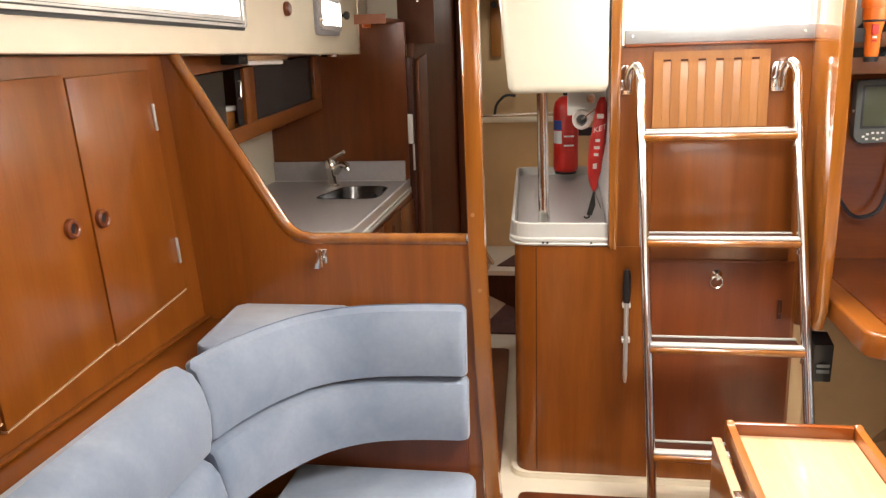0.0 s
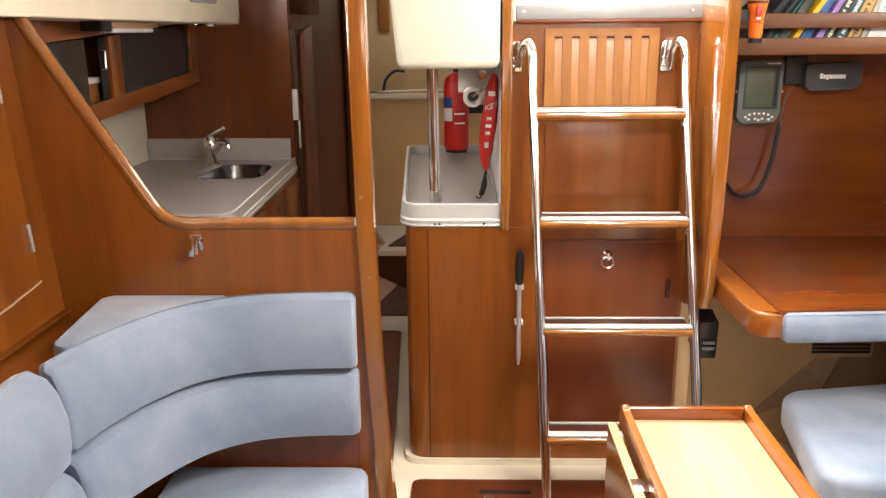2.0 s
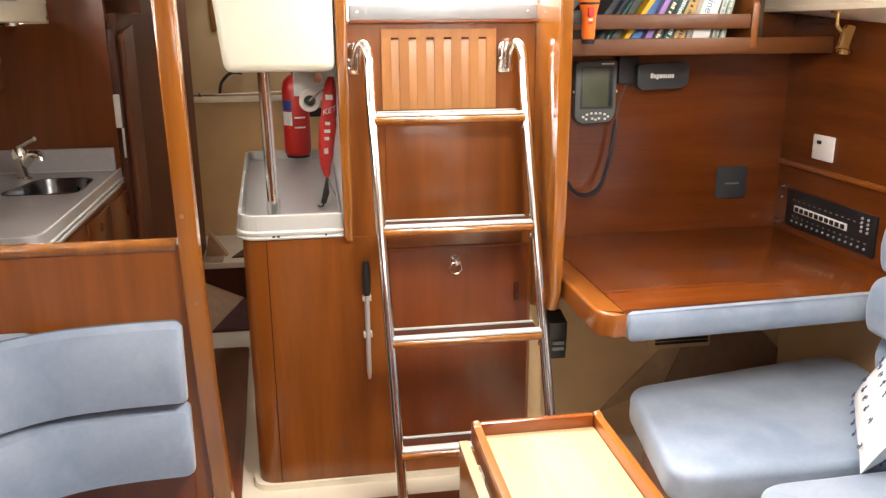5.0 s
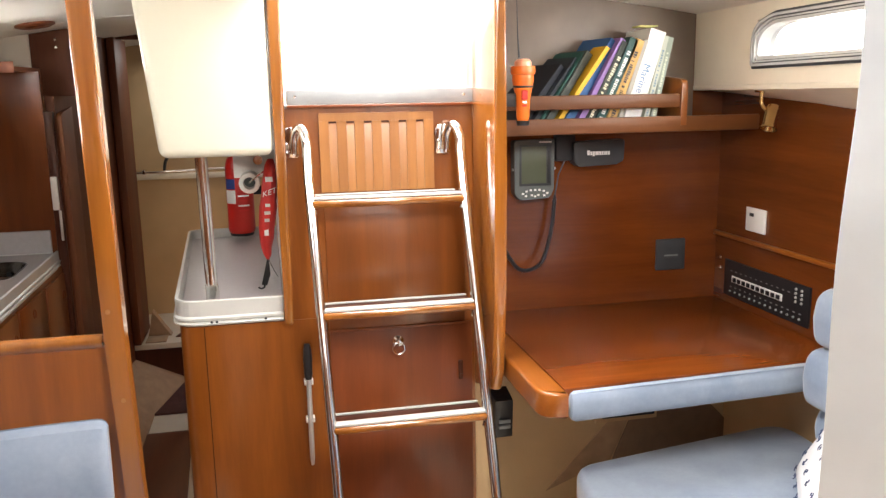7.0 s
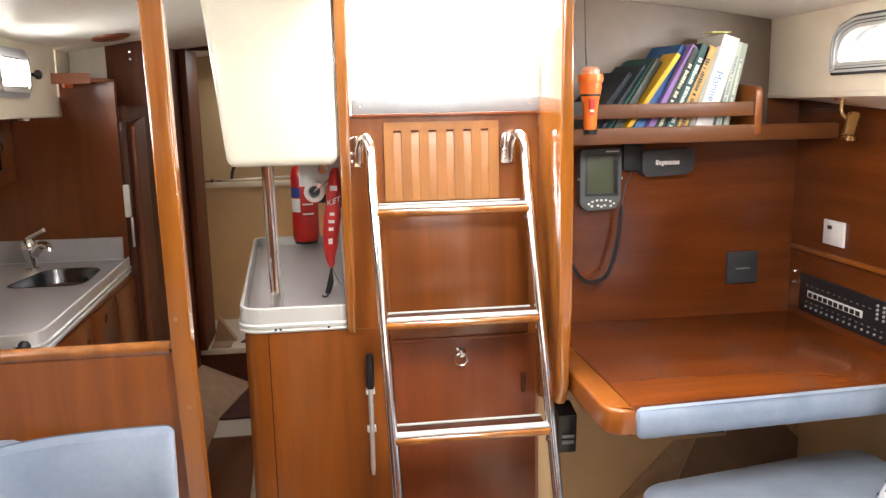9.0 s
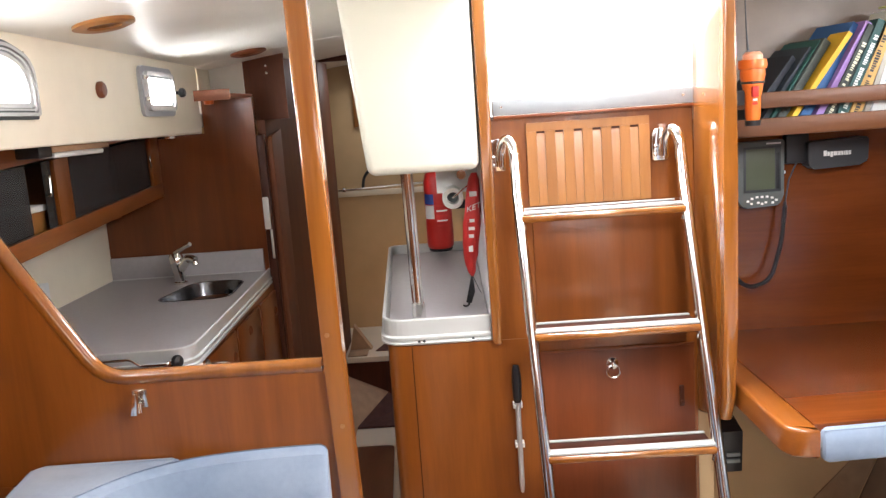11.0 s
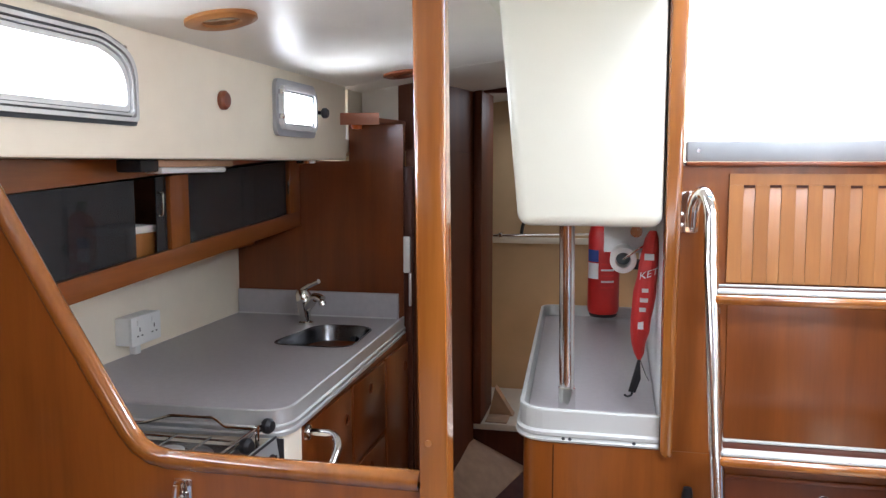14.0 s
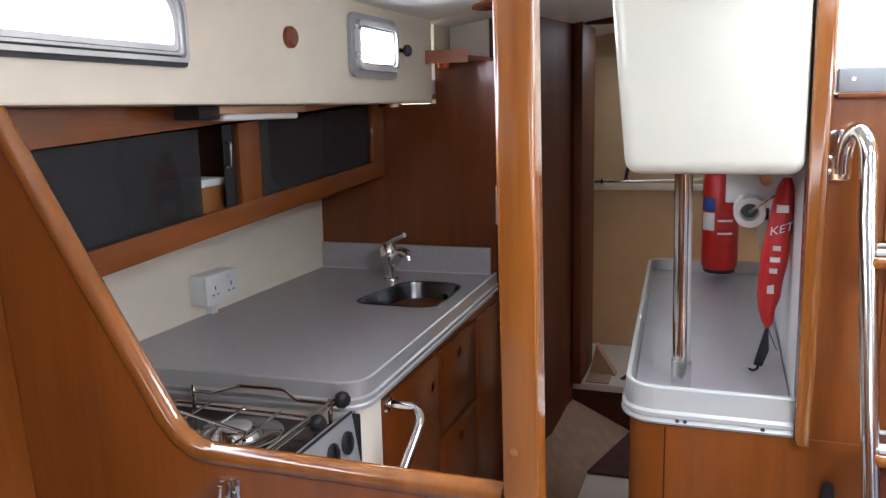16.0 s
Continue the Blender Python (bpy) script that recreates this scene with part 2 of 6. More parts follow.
def lathe(profile, at, axis=(0, 0, 1), n=20, bm=None, caps=True):
    """A turned shape: (radius, height) pairs round axis from at."""
    bm = bm or bmesh.new()
    q = Vector((0, 0, 1)).rotation_difference(Vector(axis).normalized()).to_matrix()
    rings = []
    for r, h in profile:
        rings.append([bm.verts.new(Vector(at) + q @ Vector((r * math.cos(2 * math.pi * k / n), r * math.sin(2 * math.pi * k / n), h))) for k in range(n)])
    for u, v in zip(rings, rings[1:]):
        for k in range(n):
            bm.faces.new((u[k], u[(k + 1) % n], v[(k + 1) % n], v[k]))
    if caps and profile[0][0] > 1e-5:
        bm.faces.new(rings[0][::-1])
    if caps and profile[-1][0] > 1e-5:
        bm.faces.new(rings[-1])
    bmesh.ops.remove_doubles(bm, verts=bm.verts, dist=1e-6)
    return bm


def sweep(path, profile, bm=None):
    """A closed profile of (outward, z) swept along a plan line of (x, y); outward is to the line's right."""
    bm = bm or bmesh.new()
    ps, rings = [Vector(p) for p in path], []
    for i, p in enumerate(ps):
        d = (ps[min(i + 1, len(ps) - 1)] - ps[max(i - 1, 0)]).normalized()
        side = Vector((d.y, -d.x))
        rings.append([bm.verts.new((p.x + side.x * o, p.y + side.y * o, z)) for o, z in profile])
    n = len(profile)
    for u, v in zip(rings, rings[1:]):
        for k in range(n):
            bm.faces.new((u[k], u[(k + 1) % n], v[(k + 1) % n], v[k]))
    bm.faces.new(rings[0][::-1])
    bm.faces.new(rings[-1])
    return bm


def merge(*bms):
    """Joins several bmeshes into the first."""
    first = bms[0]
    for b in bms[1:]:
        me = bpy.data.meshes.new("tmp")
        b.to_mesh(me)
        b.free()
        first.from_mesh(me)
        bpy.data.meshes.remove(me)
    return first


def slab(pts, z0, z1, r, n=5):
    """A cushion-like block over a rounded plan, its upper and lower edges rounded to r."""
    bm, rings, count = bmesh.new(), [], len(pts)
    ps = [Vector(p) for p in pts]
    area = sum(ps[i - 1].cross(ps[i]) for i in range(count))
    ins = []
    for i in range(count):
        d = (ps[(i + 1) % count] - ps[i - 1]).normalized()
        ins.append(Vector((-d.y, d.x)) * (1 if area > 0 else -1))
    levels = [(r * (1 - math.sin(a)), z0 + r * (1 - math.cos(a))) for a in [math.pi / 2 * k / n for k in range(n + 1)]]
    levels += [(o, z0 + z1 - z) for o, z in levels[::-1]]
    for o, z in levels:
        rings.append([bm.verts.new((*(p + q * o), z)) for p, q in zip(ps, ins)])
    for u, v in zip(rings, rings[1:]):
        for k in range(count):
            bm.faces.new((u[k], u[(k + 1) % count], v[(k + 1) % count], v[k]))
    bm.faces.new(rings[0][::-1]), bm.faces.new(rings[-1])
    return bm


def letters(text, size, mat):
    """Flat lettering as a mesh in its own x, y plane, centred."""
    cu = bpy.data.curves.new("lettering", "FONT")
    cu.body, cu.size, cu.extrude, cu.align_x, cu.align_y = text, size, 0.0003, "CENTER", "CENTER"
    ob = new("lettering_source", cu)
    me = bpy.data.meshes.new_from_object(ob.evaluated_get(bpy.context.evaluated_depsgraph_get()))
    bpy.data.objects.remove(ob)
    me.materials.append(mat)
    return me


def structure(name, bm, mat, label="", smooth=True, parent=None):
    return part(name, bm, mat, parent, label, "", "", "structure", smooth)


# ---- plan: x to starboard, y aft, z up ----
FACE = 2.44      # front of the engine casing
BULK = 1.68     # fore side of the galley bulkhead
AFT_G = 3.46     # aft galley bulkhead
NAV = 2.74       # bulkhead behind the chart table
COUNTER = 0.936


def deck_z(x):
    return 1.78 + 0.125 * (1 - ((x - 0.43) / 1.4) ** 2)


# ---- floor ----
floor = structure("floor", solid(-1.5, 2.0, -1.6, 4.9, -0.06, 0.0), grp, "cream moulded cabin sole with dark boards let into it")


def sole_board(pts, label="varnished dark mahogany floor board let into the sole", mat=None):
    return part("floor_board", prism(rounded(pts, 0.03), "z", 0.002, 0.014, 0.002), mat or wood_floor, floor, kind="structure")


sole_board([(-0.62, 1.78), (-0.225, 1.78), (-0.225, 2.3), (-0.30, 3.72), (-0.62, 3.72)])
sole_board([(-0.155, 1.3), (0.68, 1.3), (0.68, 2.31), (-0.155, 2.31)])
sole_board([(-0.19, -1.2), (0.68, -1.2), (0.68, 1.27), (-0.19, 1.27)])
part("finger_slot", solid(0.07, 0.24, 2.222, 2.240, 0.0135, 0.0165, 0.001), black, floor, kind="structure")
part("ring_pull", lathe([(0.0, 0.0), (0.017, 0.0), (0.017, 0.003), (0.012, 0.004), (0.0, 0.002)], (0.10, 2.20, 0.0135), (0, 0, 1), 16), steel, floor, kind="structure")
def draped(name, top, mat, label):
    """A piece of carpet over a sloping bed: a grid of corners (rows of x, y, z), closed down to the sole."""
    bm = bmesh.new()
    up = [[bm.verts.new(p) for p in row] for row in top]
    dn = [[bm.verts.new((p[0], p[1], 0.0012)) for p in row] for row in top]
    for g in (up, dn):
        for r0, r1 in zip(g, g[1:]):
            for k in range(len(r0) - 1):
                bm.faces.new((r0[k], r0[k + 1], r1[k + 1], r1[k]))
    rim = lambda g: [*g[0], *[r[-1] for r in g[1:-1]], *g[-1][::-1], *[r[0] for r in g[1:-1]][::-1]]
    u, d = rim(up), rim(dn)
    for k in range(len(u)):
        j = (k + 1) % len(u)
        bm.faces.new((u[k], u[j], d[j], d[k]))
    return part(name, bm, mat, floor, label, kind="structure")


draped("carpet", [[(-0.735, 3.50, 0.262), (-0.66, 3.50, 0.175), (-0.50, 3.50, 0.012)], [(-0.735, 3.97, 0.262), (-0.66, 3.97, 0.175), (-0.503, 3.97, 0.012)],
                  [(-0.735, 4.261, 0.262), (-0.58, 4.261, 0.192), (-0.363, 4.261, 0.088)]], carpet, "beige carpet over the sloping hull side")
draped("carpet_patch", [[(-0.5015, 3.97, 0.013), (-0.22, 3.97, 0.010)], [(-0.3615, 4.261, 0.084), (-0.22, 4.261, 0.030)]], carpet_dark, "dark brown carpet inlay")
step = structure("aft_step", solid(-0.72, 0.14, 4.27, 4.9, 0.0, 0.285, 0.01), grp, "cream moulded step up to the aft cabin")
part("carpet_flap", merge(prism([(-0.565, 0.2855), (-0.445, 0.2855), (-0.535, 0.425)], "y", 4.40, 4.46), solid(-0.565, -0.46, 4.28, 4.3995, 0.2855, 0.292, 0.002)), carpet, step, "beige carpet offcut against the lining", kind="structure")
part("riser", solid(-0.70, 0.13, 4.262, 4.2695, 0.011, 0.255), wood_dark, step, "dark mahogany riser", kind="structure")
part("carpet_patch", prism([(-0.42, 4.36), (-0.20, 4.36), (-0.24, 4.66), (-0.34, 4.62)], "z", 0.2855, 0.291), carpet_dark, step, "dark brown carpet piece", kind="structure")

# ---- deckhead with the companionway and the saloon hatch left open ----
bm = bmesh.new()
xs = [-1.05, -0.93, -0.7, -0.45, -0.2, 0.0, 0.17, 0.32, 0.6, 0.745, 0.9, 1.1, 1.3, 1.5, 1.66, 1.8]
ys = [-1.6, -0.2, 0.3, 0.9, 1.85, FACE + 0.02, 2.95, 4.9]
cells = {}
for i in range(len(xs) - 1):
    for j in range(len(ys) - 1):
        xm, ym = (xs[i] + xs[i + 1]) / 2, (ys[j] + ys[j + 1]) / 2
        cells[i, j] = not (0.17 < xm < 0.745 and ym > 1.85 or 0.32 < xm < 0.9 and 0.3 < ym < 0.9 or xm > 0.745 and ym > 2.95)
low = {(i, j): bm.verts.new((x, y, deck_z(x))) for i, x in enumerate(xs) for j, y in enumerate(ys)}
high = {(i, j): bm.verts.new((x, y, deck_z(x) + 0.05)) for i, x in enumerate(xs) for j, y in enumerate(ys)}
for (i, j), there in cells.items():
    if not there:
        continue
    ring = [(i, j), (i + 1, j), (i + 1, j + 1), (i, j + 1)]
    bm.faces.new([low[k] for k in ring]), bm.faces.new([high[k] for k in ring][::-1])
    for k, (di, dj) in enumerate(((0, -1), (1, 0), (0, 1), (-1, 0))):
        if not cells.get((i + di, j + dj)):
            p, q = ring[k], ring[(k + 1) % 4]
            bm.faces.new((low[p], low[q], high[q], high[p]))
bmesh.ops.delete(bm, geom=[v for v in bm.verts if not v.link_faces], context="VERTS")
ceiling = structure("ceiling", bm, vinyl, "glossy white vinyl deckhead, gently curved across")


# ---- cabin sides with window openings ----
def side_wall(name, x0, x1, z0, z1, holes, y0, y1, mat, label):
    """A wall along y with openings (y0, y1, z0, z1) through it, one closed shell."""
    ys = sorted({y0, y1, *[v for q in holes for v in q[:2]]})
    zs = sorted({z0, z1, *[v for q in holes for v in q[2:]]})
    bm, made = bmesh.new(), {}

    def vert(x, y, z):
        key = (x, y, z)
        if key not in made:
            made[key] = bm.verts.new(key)
        return made[key]

    def filled(i, j):
        if not (0 <= i < len(ys) - 1 and 0 <= j < len(zs) - 1):
            return False
        y, z = (ys[i] + ys[i + 1]) / 2, (zs[j] + zs[j + 1]) / 2
        return not any(q[0] < y < q[1] and q[2] < z < q[3] for q in holes)

    for i in range(len(ys) - 1):
        for j in range(len(zs) - 1):
            if not filled(i, j):
                continue
            ya, yb, za, zb = ys[i], ys[i + 1], zs[j], zs[j + 1]
            for x in (x0, x1):
                bm.faces.new([vert(x, y, z) for y, z in ((ya, za), (yb, za), (yb, zb), (ya, zb))])
            for di, dj, ends in ((-1, 0, ((ya, za), (ya, zb))), (1, 0, ((yb, za), (yb, zb))), (0, -1, ((ya, za), (yb, za))), (0, 1, ((ya, zb), (yb, zb)))):
                if not filled(i + di, j + dj):
                    (p, q), (r, s) = ends
                    bm.faces.new([vert(x0, p, q), vert(x1, p, q), vert(x1, r, s), vert(x0, r, s)])
    return structure(name, bm, mat, label, False)


PORT_X, STBD_X = -0.935, 1.66
side_wall("wall_port_coaming", PORT_X - 0.05, PORT_X, 1.53, 1.80, [(0.56, 2.078, 1.605, 1.748), (2.79, 3.03, 1.615, 1.73)], -1.6, 3.40, grp,
          "cream moulded cabin side above the lockers")
side_wall("wall_starboard_coaming", STBD_X, STBD_X + 0.05, 1.55, 1.84, [(1.01, 2.355, 1.622, 1.755)], -1.6, NAV, grp,
          "cream moulded cabin side above the chart table")
structure("side_deck_port", merge(solid(-1.5, PORT_X + 0.0, -1.6, 3.40, 1.522, 1.532, 0.004), solid(-1.5, -0.95, 3.40, 4.9, 1.55, 1.60)), grp, "cream underside of the side deck")
structure("side_deck_starboard", solid(STBD_X - 0.005, 2.0, -1.6, 4.9, 1.54, 1.555, 0.004), grp, "cream underside of the side deck")
structure("wall_port_hull", solid(-1.5, -1.4, -1.6, 4.9, 0.0, 1.525), grp, "cream moulded hull side")
structure("wall_port_upper", solid(-1.06, -0.95, 3.47, 4.9, 1.60, 1.84), grp, "cream moulded cabin side")
structure("wall_starboard_hull", solid(1.86, 2.0, -1.6, 4.9, 0.0, 1.55), grp_tan, "tan moulded hull side")
structure("wall_forward", solid(-1.5, 2.0, -1.66, -1.6, 0.0, 1.95), wood_v, "varnished mahogany main bulkhead")
structure("wall_aft", merge(solid(-1.5, 0.17, 4.9, 4.96, 0.0, 1.95), solid(0.17, 2.0, 4.9, 4.96, 0.0, 1.5)), grp_tan, "tan moulded aft bulkhead")
structure("bridge_deck", solid(0.166, 0.778, FACE + 0.034, 4.96, 1.47, 1.515), grp, "cream bridge deck below the companionway")


bm, prev = bmesh.new(), None
for y, drop in ((0.6, 0.075), (1.6, 0.074), (1.87, 0.066), (2.05, 0.060), (2.2, 0.046), (2.4, 0.032), (2.55, 0.021), (2.66, 0.012), (NAV - 0.008, 0.004)):
    cur = [bm.verts.new(p) for p in ((STBD_X - 0.004, y, 1.5535), (STBD_X - 0.004, y, 1.539), (1.7795, y, 1.539 - drop), (1.7795, y, 1.5535))]
    if prev:
        for q in range(4):
            bm.faces.new((prev[q], prev[(q + 1) % 4], cur[(q + 1) % 4], cur[q]))
    else:
        bm.faces.new(cur)
    prev = cur
bm.faces.new(prev[::-1])
structure("side_deck_fillet", bm, grp, "cream moulded underside curving down to the chart table lining")

# ---- windows ----
def window(name, x, inward, y0, y1, z0, z1, cut, label):
    # cut: how far the aft upper corner is cut away along y; a third of it in height
    """A fixed cabin window: rounded metal frame on the inner face at x, pane in the opening."""
    t = thing(name, (x, (y0 + y1) / 2, z0), label, "", "", "structure")
    drop = cut * 0.36
    for k, (g, wide, d0, d1, nm, mat) in enumerate(((0.029, 0.029, 0.0, 0.006, "gasket", darkgrey),
                                                     (0.021, 0.008, 0.006, 0.016, "window_frame", frame_alu), (0.009, 0.005, 0.006, 0.014, "inner_frame", frame_alu), (0.002, 0.010, -0.05, 0.008, "liner", frame_alu))):
        def ring(o):
            pts = [(y0 - o, z0 - o), (y1 + o, z0 - o), (y1 + o, z1 + o - drop), (y1 - cut, z1 + o), (y0 - o, z1 + o)]
            return rounded(pts, [0.03, 0.012, 0.07, 0.16, 0.03], 7)
        a, bb = ring(g), ring(g - wide)
        bm = bmesh.new()
        lvl = []
        for pts, d in ((a, d0), (a, d1), (bb, d1), (bb, d0)):
            lvl.append([bm.verts.new((x + inward * d, p[0], p[1])) for p in pts])
        n = len(a)
        for q in range(4):
            u, v = lvl[q], lvl[(q + 1) % 4]
            for i in range(n):
                bm.faces.new((u[i], u[(i + 1) % n], v[(i + 1) % n], v[i]))
        part(nm, bm, mat, t)
    p = part("pane", solid(x - inward * 0.034, x - inward * 0.030, y0 - 0.01, y1 + 0.01, z0 - 0.01, z1 + 0.01), glass, t, smooth=False)
    p.visible_shadow = False
    return t


window("window_1", PORT_X, 1, 0.57, 2.068, 1.617, 1.738, 0.085, "long cabin window with rounded metal frame")
window("window_2", STBD_X, -1, 1.02, 2.345, 1.632, 1.745, 0.085, "long cabin window with rounded metal frame")

# ---- galley bulkhead with the diagonal opening and the post ----
bul = structure("wall_galley_bulkhead", prism([(-1.4, 0.0), (-0.190, 0.0), (-0.222, 1.048), (-0.640, 1.048), (-0.675, 1.054), (-0.70, 1.080), (-0.968, 1.522), (-1.4, 1.522)], "y", BULK, BULK + 0.022), wood_v,
                "varnished mahogany half bulkhead with a diagonal cut-out")
edge = [(-0.232, BULK + 0.011, 1.054)] + [(x, BULK + 0.011, z) for x, z in ((-0.45, 1.054), (-0.63, 1.054), (-0.66, 1.059), (-0.685, 1.073), (-0.705, 1.097), (-0.825, 1.295), (-0.958, 1.520))]
part("trim", tube(edge, 0.016, 12), wood_trim, bul, "glossy rounded mahogany edging", kind="structure")
post = thing("post", (-0.215, BULK, 0), "tall glossy mahogany post at the end of the half bulkhead", "post", "", "structure")
bm = prism([(-0.172, 0.0), (-0.132, 0.0), (-0.143, 0.20), (-0.161, 0.42), (-0.177, 0.72), (-0.186, 1.05), (-0.194, deck_z(-0.2) + 0.01), (-0.240, deck_z(-0.2) + 0.01), (-0.226, 1.05), (-0.214, 0.72), (-0.196, 0.40)], "y", BULK - 0.012, BULK + 0.029, 0.010, seg=3)
part("shaft", bm, wood_trim, post)
for kx, kz in ((-0.200, 0.93), (-0.214, 1.12)):
    part("plug", lathe([(0.0, 0.0), (0.005, 0.0), (0.005, 0.0015), (0.0, 0.0015)], (kx, BULK - 0.0125, kz), (0, -1, 0), 10), wood_pale, post, kind="structure")
cat = thing("door_catch", (-0.604, BULK, 1.0), "small chrome catch on the half bulkhead below its sill", "catch")
part("backplate", solid(-0.619, -0.589, BULK - 0.004, BULK - 0.0002, 0.993, 1.031, 0.002), steel, cat)
part("wing", prism([(-0.607, 1.030), (-0.599, 1.030), (-0.604, 0.984), (-0.618, 0.984)], "y", BULK - 0.028, BULK - 0.005, 0.003), steel, cat)
for cx in (-0.615, -0.593):
    part("screw", lathe([(0, 0), (0.0035, 0), (0.003, 0.0015), (0, 0.0015)], (cx, BULK - 0.0042, 1.024), (0, -1, 0), 8), steel, cat)
part("tongue", lathe([(0.0, 0), (0.007, 0.002), (0.007, 0.022), (0.0, 0.026)], (-0.604, BULK - 0.014, 0.985), (0, 0, 1), 12), steel, cat)

# ---- port locker wall behind the settee ----
LX = -0.985
lock = thing("side_locker", (LX, 0.6, 0.88), "varnished mahogany locker front with flush doors above the settee ledge", "cabinet")
part("carcass", solid(LX - 0.02, LX, -1.6, BULK - 0.002, 0.844, 1.519), wood_v, lock)


def locker_door(y0, y1, z0, z1, knob_y, hinge_y):
    pts = [(y0, z0), (y1, z0 + 0.03 * (y1 - y0) / 0.33), (y1, z1 + 0.010), (y0, z1)]
    d = part("door", prism(pts, "x", LX + 0.001, LX + 0.014, 0.003), wood_v, lock)
    rise = 0.03 * (y1 - y0) / 0.33
    part("bottom_edge", prism([(y0, z0 - 0.004), (y1, z0 + rise - 0.004), (y1, z0 + rise - 0.0005), (y0, z0 - 0.0005)], "x", LX + 0.001, LX + 0.0145), wood_gold, d, "pale chafed bottom edge")
    bm = lathe([(0.0, 0.004), (0.010, 0.004), (0.012, 0.010), (0.016, 0.012), (0.020, 0.008), (0.021, 0.0)], (LX + 0.014, knob_y, 1.188), (1, 0, 0), 20)
    part("finger_pull", bm, wood_red, d, "round dark wooden finger pull")
    part("keyhole", lathe([(0.0, 0.0), (0.010, 0.0), (0.010, 0.0055), (0.0, 0.0055)], (LX + 0.014, knob_y, 1.188), (1, 0, 0), 14), black, d)
    if hinge_y:
        for z in (z0 + 0.13, z1 - 0.10):
            part("hinge", solid(LX + 0.012, LX + 0.019, hinge_y - 0.0045, hinge_y + 0.0045, z - 0.032, z + 0.032, 0.002), alu, d)


locker_door(1.257, 1.582, 0.920, 1.476, 1.284, 1.572)
locker_door(0.90, 1.251, 0.892, 1.472, 1.178, 0)
locker_door(0.46, 0.894, 0.872, 1.468, 0.58, 0)
locker_door(0.02, 0.454, 0.860, 1.464, 0.40, 0)
for o in lock.children_recursive:
    for v in o.data.vertices:
        v.co.x += (1.52 - (v.co.z + lock.location.z)) * 0.07
ledge = structure("settee_ledge", solid(LX, -0.80, -1.6, BULK - 0.002, 0.815, 0.842, 0.004), wood_y, "varnished mahogany ledge behind the settee backrests")
part("trim", solid(LX + 0.049, LX + 0.066, -1.6, BULK - 0.003, 0.8425, 0.850, 0.003), wood_y, ledge, kind="structure")

# ---- port settee ----
base = structure("settee_base", merge(solid(-1.4, -0.30, 0.98, BULK - 0.002, 0.0, 0.33), solid(-1.4, -0.62, -1.6, 0.98, 0.0, 0.33)), wood_v, "varnished mahogany settee base")


def cushion_profile(depth, z0, z1, r=0.025, lean=0.0, bulge=0.012):
    """Outline of a cushion: (outward, z), the face at 0 and the back at -depth."""
    pts = [(-depth, z0), (-r, z0), (bulge * 0.2, z0 + r * 0.5), (bulge * 0.7, z0 + (z1 - z0) * 0.25), (bulge, (z0 + z1) / 2), (bulge * 0.6, z1 - (z1 - z0) * 0.22),
           (-r * 0.15, z1 - r * 0.4), (-r, z1), (-depth * 0.6, z1 + 0.004), (-depth, z1 - 0.004)]
    return [(o - lean * (z - z0), z) for o, z in pts]


def smooth_line(pts, n=6):
    out = []
    for i in range(len(pts) - 1):
        p0, p1, p2, p3 = (Vector(pts[max(0, min(len(pts) - 1, i + k))]) for k in (-1, 0, 1, 2))
        for k in range(n):
            t = k / n
            out.append(tuple(0.5 * ((2 * p1) + (p2 - p0) * t + (2 * p0 - 5 * p1 + 4 * p2 - p3) * t * t + (3 * p1 - p0 - 3 * p2 + p3) * t ** 3)))
    return out + [tuple(pts[-1])]


def soft_sweep(path, profile, ends=(1, 1)):
    """sweep() with ends that are rounded over."""
    cx, cz = (max(p[0] for p in profile) + min(p[0] for p in profile)) / 2, (max(p[1] for p in profile) + min(p[1] for p in profile)) / 2
    ps = [Vector(p) for p in path]
    steps = ((0.0, 0.82), (0.004, 0.92), (0.011, 0.98), (0.02, 1.0))
    d0, d1 = (ps[1] - ps[0]).normalized(), (ps[-1] - ps[-2]).normalized()
    line = [(ps[0] + d0 * s, k) for s, k in steps] + [(p, 1.0) for p in ps[1:-1] if (p - ps[0]).length > 0.025 and (p - ps[-1]).length > 0.025] + [(ps[-1] - d1 * s, k) for s, k in steps[::-1]]
    bm, rings = bmesh.new(), []
    half = (max(p[1] for p in profile) - min(p[1] for p in profile)) / 2
    wide = (max(p[0] for p in profile) - min(p[0] for p in profile)) / 2
    for i, (p, k) in enumerate(line):
        d = (line[min(i + 1, len(line) - 1)][0] - line[max(i - 1, 0)][0]).normalized()
        side, pull = Vector((d.y, -d.x)), (1 - k) * 0.06
        ring = [((o - cx) * (1 - pull / wide) + cx, (z - cz) * (1 - pull / half) + cz) for o, z in profile]
        rings.append([bm.verts.new((p.x + side.x * o, p.y + side.y * o, z)) for o, z in ring])
    n = len(profile)
    for u, v in zip(rings, rings[1:]):
        for k in range(n):
            bm.faces.new((u[k], u[(k + 1) % n], v[(k + 1) % n], v[k]))
    bm.faces.new(rings[0][::-1]), bm.faces.new(rings[-1])
    return bm


def cushion(name, bm, label, group="", cat="cushion", bevel=False):
    bmesh.ops.recalc_face_normals(bm, faces=bm.faces)
    if bevel:
        es = [e for e in bm.edges if len(e.link_faces) == 2 and e.calc_face_angle() > 1.1]
        bmesh.ops.bevel(bm, geom=es, offset=0.018, segments=4, profile=0.6, affect="EDGES")
    ob = part(name, bm, cloth, None, label, cat, group)
    return ob


